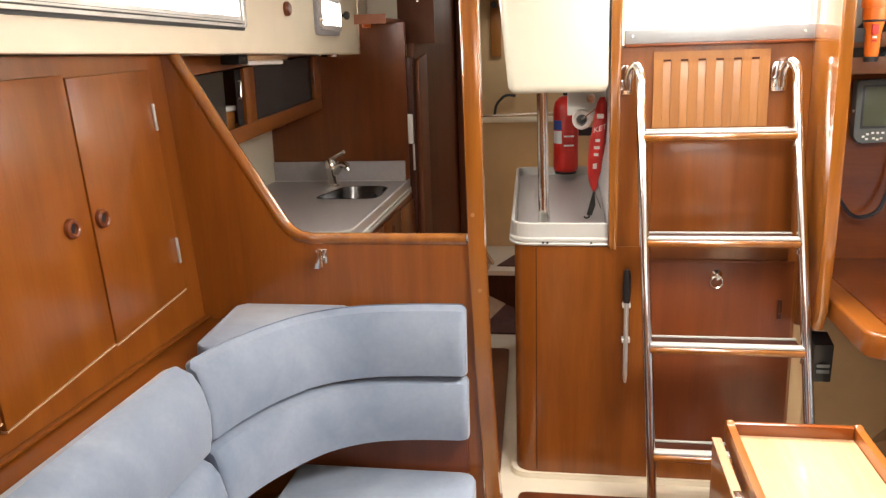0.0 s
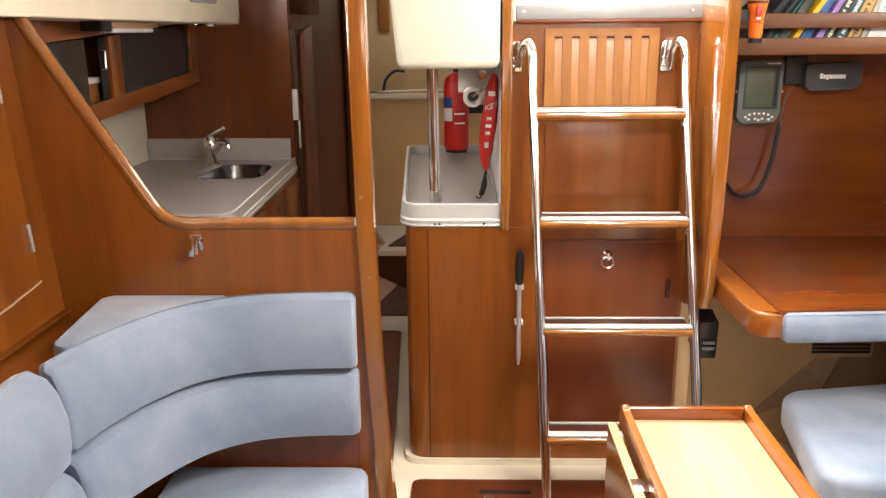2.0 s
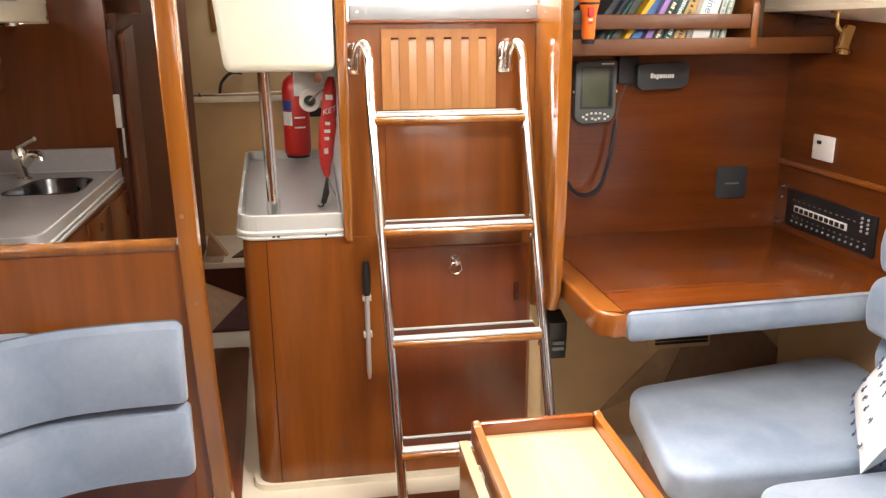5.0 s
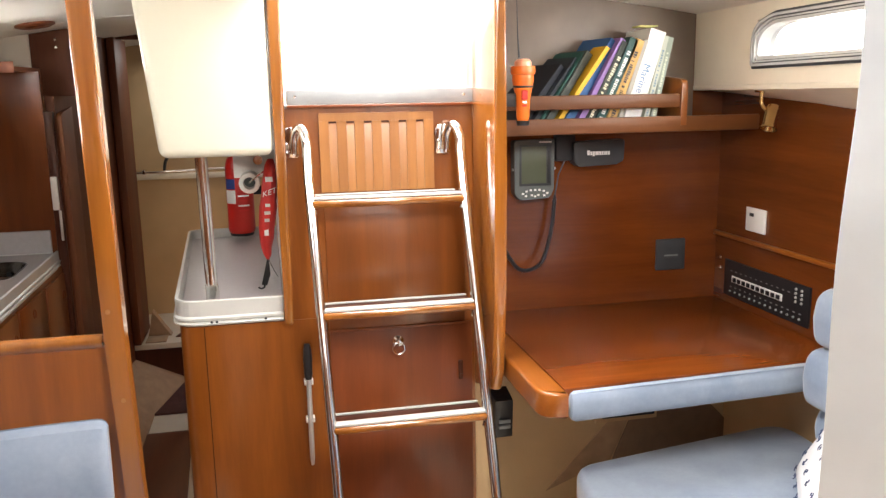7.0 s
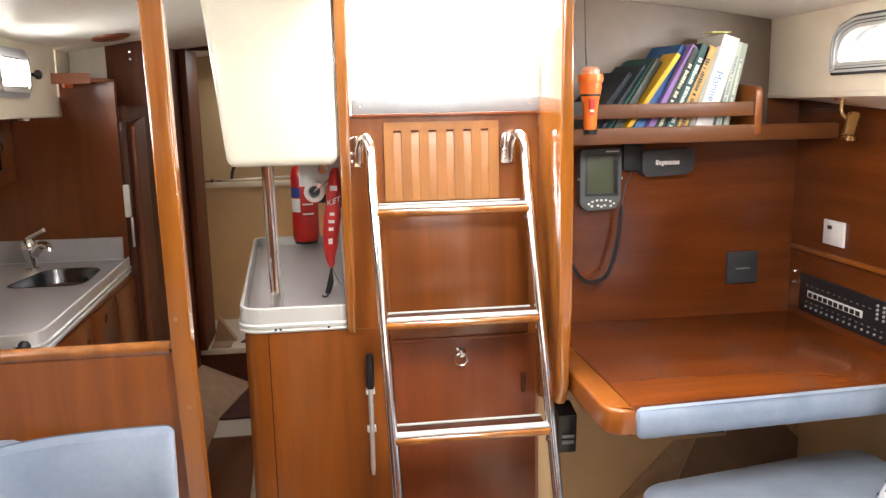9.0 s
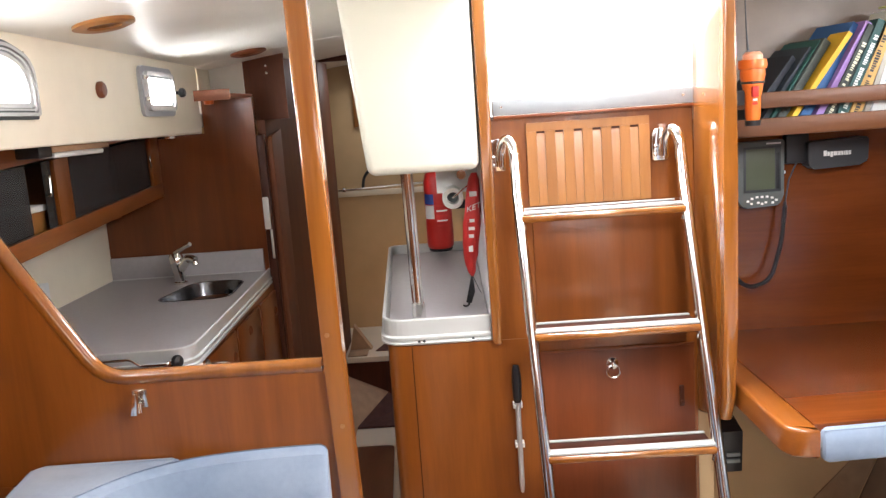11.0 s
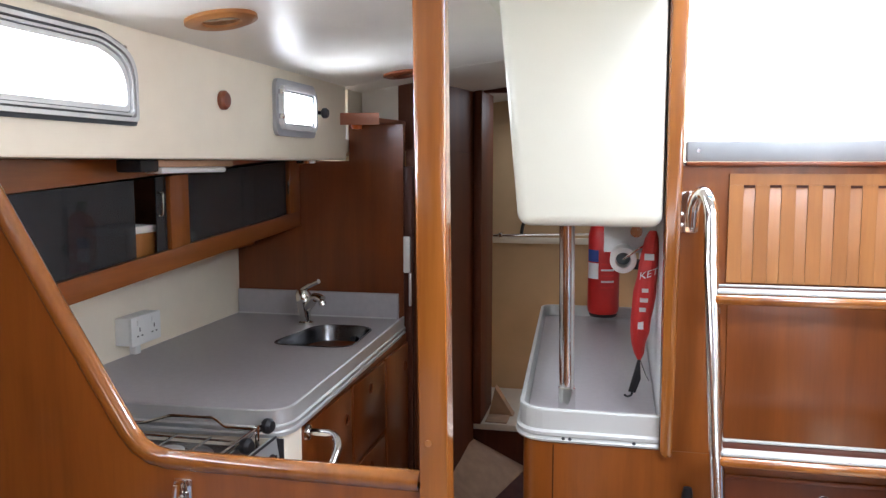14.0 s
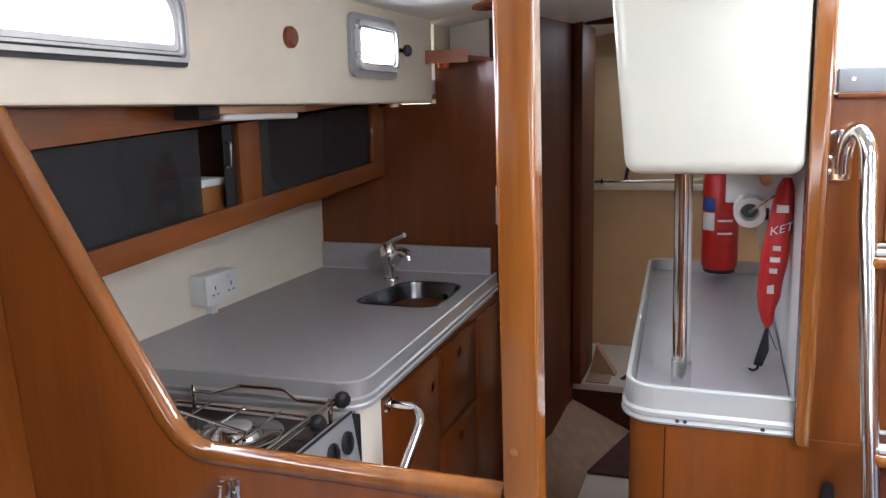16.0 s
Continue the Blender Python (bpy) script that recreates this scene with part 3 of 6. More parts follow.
corner = smooth_line([(-0.722, 1.228), (-0.702, 1.325), (-0.655, 1.445), (-0.585, 1.545), (-0.49, 1.602), (-0.37, 1.625), (-0.234, 1.632)])
cushion("backrest_cushion", soft_sweep(corner, cushion_profile(0.038, 0.705, 0.890, lean=0.10)), "upper blue-grey velour backrest cushion curving round the settee corner")
corner2 = smooth_line([(-0.705, 1.228), (-0.682, 1.325), (-0.632, 1.435), (-0.568, 1.528), (-0.478, 1.588), (-0.37, 1.613), (-0.231, 1.622)])
cushion("backrest_cushion", soft_sweep(corner2, cushion_profile(0.055, 0.535, 0.702, lean=0.08)), "lower blue-grey velour backrest cushion curving round the settee corner")
side = [(-0.722, y) for y in (-1.0, -0.4, 0.2, 0.7, 1.0, 1.15, 1.222)]
cushion("backrest_cushion", soft_sweep([(x, y) for x, y in side], cushion_profile(0.06, 0.690, 0.890, 0.03, 0.10, 0.022)), "upper blue-grey velour backrest cushion along the side locker")
cushion("backrest_cushion", soft_sweep([(x + 0.020, y) for x, y in side], cushion_profile(0.06, 0.515, 0.688, 0.03, 0.10, 0.02)), "lower blue-grey velour backrest cushion along the side locker")
cushion("corner_cushion", prism(rounded([(-0.835, 1.672), (-0.525, 1.674), (-0.60, 1.612), (-0.69, 1.530), (-0.748, 1.40), (-0.765, 1.345), (-0.805, 1.355)], [0.02, 0.01, 0, 0, 0, 0.02, 0.02]), "z", 0.845, 0.884, 0.008, seg=3),
        "small blue-grey velour filler cushion on the corner ledge")
seat_pts = rounded([(-0.215, 1.665), (-0.70, 1.665), (-0.70, 0.62), (-0.52, 0.62), (-0.20, 0.98)], [0.05, 0, 0, 0.04, 0.1])
cushion("seat_cushion", prism(seat_pts, "z", 0.335, 0.44), "blue-grey velour seat cushion in the settee corner", bevel=True)
cushion("seat_cushion", solid(-0.75, -0.48, -1.0, 0.61, 0.335, 0.44, 0.02, 4), "long blue-grey velour settee seat cushion")
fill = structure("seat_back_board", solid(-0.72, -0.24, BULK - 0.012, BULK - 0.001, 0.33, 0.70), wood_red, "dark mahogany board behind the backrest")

# ---- engine casing with the companionway ----
casing = structure("engine_casing", merge(
    prism(rounded([(-0.172, FACE), (0.745, FACE), (0.745, 2.72), (0.145, 2.72), (0.145, 3.84), (-0.25, 3.84)], [0.07, 0, 0, 0, 0, 0.05], 6), "z", 0.02, 0.862)), wood_v,
    "varnished mahogany engine casing with a rounded corner post")
part("trim", prism(rounded([(-0.19, FACE - 0.012), (0.73, FACE - 0.012), (0.73, 2.45), (0.135, 2.45), (0.135, 3.83), (-0.268, 3.83)], [0.07, 0, 0, 0, 0, 0]), "z", 0.0, 0.022), grp, casing, kind="structure")
structure("wall_companionway", merge(solid(0.165, 0.745, FACE + 0.004, FACE + 0.03, 0.86, 1.507), solid(0.145, 0.745, FACE + 0.03, 2.72, 0.862, 0.88)), wood_v, "varnished mahogany panel below the companionway")
div = structure("companionway_post", prism(rounded([(0.142, 0.862), (0.168, 0.848), (0.177, 1.92), (0.1365, 1.92)], [0.01, 0.01, 0, 0]), "y", FACE - 0.026, FACE + 0.05, 0.006), wood_trim, "glossy mahogany post beside the companionway")
structure("wall_tray_side", solid(0.142, 0.165, FACE + 0.05, 4.9, 0.866, 1.92), white, "white side panel above the tray")
structure("companionway_jamb", solid(0.745, 0.775, FACE + 0.002, NAV, 1.516, 1.95), grp, "cream jamb beside the companionway")

# ---- casing details ----
panel = structure("casing_panel", solid(0.278, 0.712, FACE - 0.004, FACE - 0.0005, 0.822, 1.250, 0.001), wood_panel, "varnished mahogany engine access panel")
lower = structure("casing_drawer", solid(0.278, 0.735, FACE - 0.005, FACE - 0.0005, 0.10, 0.817, 0.002), wood_red, "red mahogany access board with a ring pull")
part("lip", solid(0.278, 0.735, FACE - 0.009, FACE - 0.005, 0.812, 0.820, 0.001), wood_red, lower, kind="structure")
ringp = thing("ring_pull", (0.492, FACE - 0.006, 0.775), "chrome ring pull on a round plate on the casing", "handle")
part("rose", lathe([(0.0, 0.0), (0.019, 0.0), (0.018, 0.003), (0.009, 0.008), (0.007, 0.016), (0.0, 0.018)], (0.492, FACE - 0.0052, 0.770), (0, -1, 0), 20), steel, ringp)
cpts = [(0.492 + 0.019 * math.sin(a), FACE - 0.020 - 0.002 * math.cos(a), 0.750 - 0.019 * math.cos(a)) for a in [2 * math.pi * k / 20 for k in range(20)]]
part("ring", tube(cpts, 0.0032, 8, closed=True), steel, ringp)
lat = thing("slide_bolt", (0.695, FACE - 0.006, 0.66), "small dark slide bolt on the access board", "bolt")
part("barrel", solid(0.688, 0.702, FACE - 0.014, FACE - 0.0055, 0.625, 0.69, 0.003), wood_dark, lat)
part("stud", lathe([(0, 0), (0.006, 0), (0.006, 0.004), (0, 0.006)], (0.695, FACE - 0.0145, 0.64), (0, -1, 0), 10), wood_dark, lat)
# vertical joint of the rounded corner
part("trim", solid(-0.100, -0.097, FACE - 0.0012, FACE + 0.01, 0.03, 0.858), wood_dark, casing, kind="structure")

louv = thing("louvre_panel", (0.45, FACE, 1.26), "varnished mahogany ventilation panel with upright slats", "vent", "", "structure")
part("slot_board", solid(0.272, 0.620, FACE - 0.0005, FACE + 0.003, 1.254, 1.490), wood_pale, louv)
part("top_rail", solid(0.272, 0.620, FACE - 0.007, FACE - 0.001, 1.4665, 1.490), wood_pale, louv)
for k in range(7):
    x0 = 0.272 if k == 0 else 0.3250 + (k - 1) * 0.0530
    x1 = 0.3006 + k * 0.0530 if k < 6 else 0.620
    part("slat", solid(x0, x1, FACE - 0.007, FACE - 0.001, 1.254, 1.466), wood_pale, louv)
for k in range(6):
    x0 = 0.3012 + k * 0.0530
    part("louvre", prism([(FACE - 0.0008, 1.462), (FACE - 0.0008, 1.254), (FACE - 0.0065, 1.254), (FACE - 0.0030, 1.456)], "x", x0, x0 + 0.0232), wood_pale, louv)
    part("slot", solid(x0, x0 + 0.0232, FACE - 0.0035, FACE - 0.001, 1.4605, 1.4662), wood_dark, louv)

sill = structure("companionway_sill", solid(0.181, 0.744, FACE - 0.010, FACE + 0.05, 1.516, 1.560, 0.003), sill_alu, "brushed aluminium sill of the companionway")
part("trim", solid(0.181, 0.744, FACE - 0.016, FACE + 0.03, 1.507, 1.5155, 0.002), wood_red, sill, kind="structure")
for x in (0.205, 0.715):
    part("screw", lathe([(0, 0), (0.005, 0), (0.004, 0.002), (0, 0.002)], (x, FACE - 0.010, 1.54), (0, -1, 0), 8), steel, sill, kind="structure")
structure("companionway_channel", solid(0.729, 0.744, FACE + 0.012, FACE + 0.03, 1.561, 1.95, 0.002), alu, "narrow aluminium washboard channel")

torch = thing("sharpening_steel", (0.204, FACE, 0.4), "steel rod with a black handle held in two white clips", "tool")
part("handle", lathe([(0.0, 0.0), (0.010, 0.002), (0.013, 0.02), (0.014, 0.07), (0.012, 0.10), (0.009, 0.115), (0.0, 0.118)], (0.204, FACE - 0.020, 0.672), (0, 0, 1), 14), black, torch)
part("rod", lathe([(0.0, 0.0), (0.005, 0.004), (0.0080, 0.03), (0.0080, 0.288), (0.0, 0.290)], (0.204, FACE - 0.020, 0.384), (0, 0, 1), 12), alu, torch)
for z in (0.664, 0.540):
    part("clip", merge(solid(0.190, 0.218, FACE - 0.006, FACE - 0.0005, z - 0.008, z + 0.008, 0.002), solid(0.190, 0.196, FACE - 0.028, FACE - 0.0065, z - 0.008, z + 0.008, 0.002), solid(0.212, 0.218, FACE - 0.028, FACE - 0.0065, z - 0.008, z + 0.008, 0.002)), white, torch)

# ---- divider beside the chart table ----
bm = prism([(2.439, 0.60), (2.230, 0.655), (2.20, 0.72), (2.186, 0.95), (2.178, 1.30), (2.172, 1.88), (2.439, 1.88)], "x", 0.742, 0.778, 0.012, seg=3)
structure("wall_chart_divider", bm, wood_trim, "varnished mahogany fin between the ladder and the chart table")

# ---- ladder ----
lad = thing("companionway_ladder", (0.47, 2.1, 0), "stainless steel ladder with mahogany-edged treads and dark grips", "ladder")


def rail_at(z):
    return 2.345 - (1.26 - z) * 0.275, 0.0105 * (z / 0.315 - 4)


for sx in (0, 1):
    x = (0.232, 0.692)[sx]
    y0, dx0 = rail_at(0.0)
    y1, dx1 = rail_at(1.30)
    yt, _ = rail_at(1.385)
    xt = x - dx1
    hook = [(x - dx0, y0, 0.005), (xt, y1, 1.30), (xt, yt, 1.385)]
    for q in range(1, 13):
        a = math.pi * q / 12
        hook.append((xt - 0.017 + 0.017 * math.cos(a), yt + 0.022 - 0.022 * math.cos(a), 1.392 + 0.058 * math.sin(a)))
    hook.append((xt - 0.034, yt + 0.045, 1.375))
    part("rail", tube(hook, 0.0152, 18), steel, lad)
    cx = xt - 0.046
    part("bracket", prism(rounded([(cx - 0.020, 1.362), (cx + 0.024, 1.362), (cx + 0.024, 1.452), (cx - 0.020, 1.452)], [0.006, 0.006, 0.02, 0.02]), "y", FACE - 0.0145, FACE - 0.0105, 0.001), steel, lad)
    part("spacer", solid(cx - 0.014, cx + 0.020, FACE - 0.0104, FACE - 0.0045, 1.366, 1.44, 0.001), steel, lad)
    for bx, bz in ((-0.011, 1.378), (-0.011, 1.402), (0.012, 1.370)):
        part("bolt", lathe([(0, 0), (0.0055, 0), (0.005, 0.003), (0, 0.005)], (cx + bx, FACE - 0.0146, bz), (0, -1, 0), 8), steel, lad)
for k, z in enumerate((0.300, 0.614, 0.928, 1.242)):
    y, dx = rail_at(z)
    xl, xr = 0.232 - dx + 0.014, 0.692 - dx - 0.014
    t = part("tread", solid(xl, xr, y + 0.002, y + 0.074, z - 0.008, z + 0.006, 0.002), wood_dark, lad, "dark worn wooden tread")
    part("nosing", solid(xl - 0.010, xr + 0.010, y - 0.022, y + 0.002, z - 0.020, z + 0.002, 0.009, 3), wood_trim, t, "rounded mahogany nosing")
    part("grip_strip", solid(xl - 0.004, xr + 0.004, y - 0.016, y + 0.014, z + 0.0025, z + 0.011, 0.003), alu_pale, t, "ribbed aluminium edge strip")
    part("grip_strip", solid(xl, xr, y + 0.062, y + 0.074, z + 0.0065, z + 0.011, 0.001), alu_pale, t, "narrow aluminium edge strip")
    for sx, xx in ((-1, xl - 0.006), (1, xr + 0.006)):
        part("weld_boss", lathe([(0.009, 0.0), (0.011, 0.012), (0.0, 0.014)], (xx, y - 0.010, z - 0.026), (0, 0, -1), 10), steel, t)

# ---- tray above the casing ----
tray = thing("worktop_tray", (-0.02, 3.1, 0.866), "grey laminate top with a raised pale aluminium rim", "worktop")
part("floor_panel", prism(rounded([(-0.165, FACE + 0.02), (0.139, FACE + 0.02), (0.139, 3.835), (-0.245, 3.835)], [0.06, 0, 0, 0.05], 6), "z", 0.8625, 0.902), laminate, tray)
rim_line = rounded([(0.140, FACE + 0.004), (-0.178, FACE + 0.004), (-0.258, 3.85), (0.139, 3.85)], [0, 0.075, 0.06, 0], 8)[::-1]
part("rim", sweep(rim_line, [(0.0, 0.8635), (0.010, 0.8655), (0.013, 0.871), (0.007, 0.877), (0.0115, 0.881), (0.0115, 0.888), (0.0045, 0.893), (0.0045, 0.938), (0.003, 0.942), (-0.006, 0.942), (-0.008, 0.938), (-0.012, 0.9025), (-0.010, 0.8635)]), alu_pale, tray, "pale ridged aluminium rim", smooth=False)
for x in (-0.075, -0.060, 0.085):
    part("screw", lathe([(0, 0), (0.0045, 0), (0.0035, 0.0015), (0, 0.0015)], (x, FACE - 0.0065, 0.875), (0, -1, 0), 8), darkgrey, tray)

# ---- white housing with its steel pillar ----
hous = thing("white_housing", (0, 2.6, 1.372), "ivory plastic box with rounded edges hanging from the deckhead", "box")
bm = solid(-0.184, 0.134, FACE - 0.035, 2.86, 1.372, 1.895, 0.026, 4)
for v in bm.verts:
    if v.co.x < 0:
        v.co.x -= (v.co.z - 1.372) * 0.095
part("shell", bm, box_white, hous)
part("flange", solid(-0.26, 0.139, FACE - 0.045, 2.87, 1.872, 1.90, 0.006), box_white, hous)
pil = thing("pillar", (-0.075, 2.56, 0.9), "polished stainless pillar standing in the tray below the box", "post")
part("tube", tube([(-0.076, 2.56, 0.903), (-0.082, 2.56, 1.372)], 0.0185, 20), steel, pil)
part("collar", lathe([(0.021, 0), (0.021, 0.06), (0.0188, 0.062)], (-0.076, 2.56, 0.903), (0, 0, 1), 20), steel, pil)

# ---- things above the tray ----
fe = thing("fire_extinguisher", (-0.015, 3.74, 0.93), "small red fire extinguisher with a white and blue label", "fire extinguisher")
part("cylinder", lathe([(0.0, 0.0), (0.050, 0.0), (0.058, 0.010), (0.060, 0.025), (0.060, 0.30), (0.052, 0.335), (0.030, 0.358), (0.018, 0.364), (0.0, 0.364)], (-0.015, 3.74, 0.935), (0, 0, 1), 28), red, fe)
part("base_ring", lathe([(0.050, -0.008), (0.054, 0.0), (0.050, 0.006)], (-0.015, 3.74, 0.933), (0, 0, 1), 24), black, fe)


def wrap(cx, cy, r, a0, a1, z0, z1, n=8):
    """A thin curved label on a cylinder, between two compass angles (0 is toward -y)."""
    bm = bmesh.new()
    cols = []
    for k in range(n + 1):
        a = radians(a0 + (a1 - a0) * k / n)
        cols.append([bm.verts.new((cx + rr * math.sin(a), cy - rr * math.cos(a), z)) for rr, z in ((r, z0), (r, z1), (r - 0.001, z1), (r - 0.001, z0))])
    for u, v in zip(cols, cols[1:]):
        for k in range(4):
            bm.faces.new((u[k], u[(k + 1) % 4], v[(k + 1) % 4], v[k]))
    bm.faces.new(cols[0][::-1]), bm.faces.new(cols[-1])
    return bm


blue = plain("blue_print", (0.03, 0.07, 0.30), 0.5)
part("label", wrap(-0.015, 3.74, 0.0612, -70, -18, 1.075, 1.135), white, fe, "white label")
part("label", wrap(-0.015, 3.74, 0.0614, -70, -18, 1.14, 1.185), blue, fe, "blue label")
for k in range(5):
    part("print", wrap(-0.015, 3.74, 0.0611, -8, 40, 1.04 + k * 0.022, 1.047 + k * 0.022), white if k % 2 else redcloth, fe)
part("valve", merge(solid(-0.03, 0.0, 3.725, 3.755, 1.30, 1.33, 0.004), solid(-0.05, 0.02, 3.732, 3.748, 1.33, 1.345, 0.003)), black, fe)
part("wall_bracket", solid(-0.045, 0.142, 3.802, 3.812, 1.10, 1.14, 0.002), black, fe)

rh = thing("roll_holder", (0.05, 2.85, 1.25), "white roll holder with an empty paper roll", "holder")
part("plate", solid(0.0, 0.141, 2.862, 2.874, 1.268, 1.3715, 0.003), white, rh)
bm = lathe([(0.0335, 0.0), (0.035, 0.002), (0.035, 0.098), (0.0335, 0.10), (0.022, 0.10), (0.020, 0.098), (0.020, 0.002), (0.022, 0.0), (0.0335, 0.0)], (0.053, 2.76, 1.258), (0.0, 1, 0.0), 24, caps=False)
part("roll", bm, paper, rh)
part("core", lathe([(0.0, 0.0), (0.0195, 0.0), (0.0195, 0.03), (0.0, 0.03)], (0.053, 2.825, 1.258), (0, 1, 0), 18), grey, rh)
part("arm", tube(arc([(0.141, 2.80, 1.30), (0.10, 2.74, 1.30), (0.053, 2.745, 1.262), (0.053, 2.80, 1.258)], 0.02), 0.003, 8), steel, rh)
part("disc", lathe([(0, 0), (0.016, 0), (0.016, 0.003), (0, 0.004)], (0.085, 2.76, 1.335), (0, -1, 0), 16), steel, rh)

bag = thing("fire_blanket_bag", (0.12, 2.73, 1.0), "slim red bag with white print hanging from the side panel", "bag")
bm = bmesh.new()
lv = []
for z, x, wx, wy in ((1.340, 0.126, 0.010, 0.012), (1.322, 0.124, 0.015, 0.024), (1.285, 0.121, 0.020, 0.030), (1.25, 0.117, 0.023, 0.034), (1.215, 0.113, 0.025, 0.037), (1.18, 0.109, 0.027, 0.038), (1.145, 0.105, 0.028, 0.038), (1.11, 0.101, 0.027, 0.036), (1.075, 0.098, 0.024, 0.031), (1.045, 0.097, 0.019, 0.024), (1.018, 0.098, 0.011, 0.012), (1.0, 0.099, 0.004, 0.005)):
    lv.append([bm.verts.new((x + wx * math.cos(a) * (1 + 0.08 * math.sin(3 * a)), 2.73 + wy * math.sin(a), z)) for a in [2 * math.pi * k / 14 for k in range(14)]])
for u, v in zip(lv, lv[1:]):
    for k in range(14):
        bm.faces.new((u[k], u[(k + 1) % 14], v[(k + 1) % 14], v[k]))
bm.faces.new(lv[0]), bm.faces.new(lv[-1][::-1])
for v in bm.verts:
    d = noise.noise(v.co * 38) * 0.007
    v.co += Vector((v.co.x - 0.11, v.co.y - 2.73, 0)).normalized() * d
part("body", bm, redcloth, bag)
part("strap", prism([(0.102, 1.002), (0.096, 1.002), (0.078, 0.93), (0.074, 0.915), (0.092, 0.912), (0.105, 0.95)], "y", 2.722, 2.742, 0.002), black, bag)
part("hook", tube(arc([(0.083, 2.73, 0.915), (0.083, 2.73, 0.905), (0.072, 2.715, 0.904), (0.065, 2.70, 0.912)], 0.006), 0.003, 8), black, bag)
for k, (z, w, h) in enumerate(((1.275, 0.012, 0.016), (1.19, 0.008, 0.010), (1.165, 0.010, 0.010), (1.14, 0.008, 0.010), (1.10, 0.007, 0.022))):
    x = 0.112 + (z - 1.18) * 0.10
    part("print", solid(x - w - 0.004, x + w - 0.004, 2.6865 + abs(z - 1.16) * 0.09, 2.6985 + abs(z - 1.16) * 0.09, z - h / 2, z + h / 2), white, bag, "white print")
me = letters("KET", 0.026, white)
for v in me.vertices:
    u_, w_, d_ = v.co
    z_ = 1.232 + w_ + u_ * 0.35
    c_ = 0.112 + (z_ - 1.18) * 0.10
    v.co = (c_ + u_ - 0.12, 2.73 - 0.0385 * math.sqrt(max(0.05, 1 - (u_ / 0.031) ** 2)) - 0.0015 + d_ - 2.73, z_ - 1.0)
kt = new("lettering", me)
kt.parent = bag
tagged(kt, "white lettering")
part("cord", tube([(0.100, 2.735, 1.005), (0.118, 2.78, 0.95), (0.13, 2.86, 0.912)], 0.0012, 6), darkgrey, bag)

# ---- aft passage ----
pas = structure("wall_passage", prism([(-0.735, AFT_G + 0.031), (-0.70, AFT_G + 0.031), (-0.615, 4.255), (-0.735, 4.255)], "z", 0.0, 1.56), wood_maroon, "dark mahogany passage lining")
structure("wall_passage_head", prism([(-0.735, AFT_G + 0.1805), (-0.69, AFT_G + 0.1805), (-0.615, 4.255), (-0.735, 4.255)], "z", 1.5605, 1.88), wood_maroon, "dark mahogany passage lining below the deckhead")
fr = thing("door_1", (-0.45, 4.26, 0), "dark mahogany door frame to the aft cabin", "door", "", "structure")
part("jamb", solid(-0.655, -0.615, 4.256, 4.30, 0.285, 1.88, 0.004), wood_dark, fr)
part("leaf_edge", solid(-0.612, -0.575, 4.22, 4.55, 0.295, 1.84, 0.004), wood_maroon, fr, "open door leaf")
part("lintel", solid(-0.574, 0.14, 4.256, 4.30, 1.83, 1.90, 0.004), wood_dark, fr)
for z in (1.76, 1.27, 0.45):
    part("hinge", solid(-0.634, -0.616, 4.2515, 4.2555, z - 0.035, z + 0.035, 0.001), steel, fr)
tr = thing("towel_rail", (-0.4, 4.85, 1.13), "thin stainless rail on the aft cabin wall", "rail")
part("bar", tube([(-0.62, 4.85, 1.128), (0.10, 4.85, 1.150)], 0.007, 10), steel, tr)
for x in (-0.58, 0.05):
    part("bracket", solid(x - 0.01, x + 0.01, 4.84, 4.899, 1.12, 1.145, 0.003), steel, tr)
part("trim", solid(-0.65, 0.14, 4.885, 4.8995, 1.085, 1.118, 0.003), grp, tr, "cream batten")
cab = thing("black_cable", (-0.5, 4.86, 1.2), "short looped black cable above the rail", "cable")
part("lead", tube(arc([(-0.47, 4.87, 1.14), (-0.46, 4.86, 1.20), (-0.40, 4.86, 1.26), (-0.34, 4.88, 1.25)], 0.04), 0.009, 8), black, cab)
pl = thing("wall_panel", (-0.45, 4.88, 1.45), "small varnished wood board on the aft cabin wall", "board")
part("board", solid(-0.490, -0.425, 4.880, 4.8995, 1.49, 1.85, 0.003), wood_pale, pl)
part("knob", lathe([(0, 0), (0.02, 0), (0.02, 0.015), (0, 0.018)], (-0.465, 4.88, 1.80), (0, -1, 0), 14), darkgrey, pl)

# ---- chart table corner ----
structure("wall_chart_bulkhead", merge(solid(0.78, 1.86, NAV, NAV + 0.03, 0.692, 1.88), solid(0.745, 0.78, NAV + 0.001, NAV + 0.029, 0.0, 1.47)), wood_x, "varnished mahogany bulkhead behind the chart table")
low_liner = structure("wall_chart_lower", solid(0.746, 1.86, 2.60, 2.64, 0.0, 0.689), grp_tan, "tan moulded liner below the chart table")
part("patch", prism([(1.42, 0.46), (1.62, 0.46), (1.85, 0.22), (1.85, 0.10), (1.30, 0.10), (1.31, 0.20)], "y", 2.592, 2.5995, 0.002), lining_brown, low_liner, "greyish brown lining piece", kind="structure")
part("patch", prism([(1.40, 0.46), (1.415, 0.455), (1.30, 0.195), (1.05, 0.10)], "y", 2.593, 2.5995, 0.002), carpet, low_liner, "greyish lining piece", kind="structure")
structure("wall_casing_side", prism([(FACE + 0.001, 0.0), (2.60, 0.0), (2.60, 0.689), (FACE + 0.001, 0.689)], "x", 0.7455, 0.79, 0.003), grp_tan, "tan moulded liner beside the engine casing")
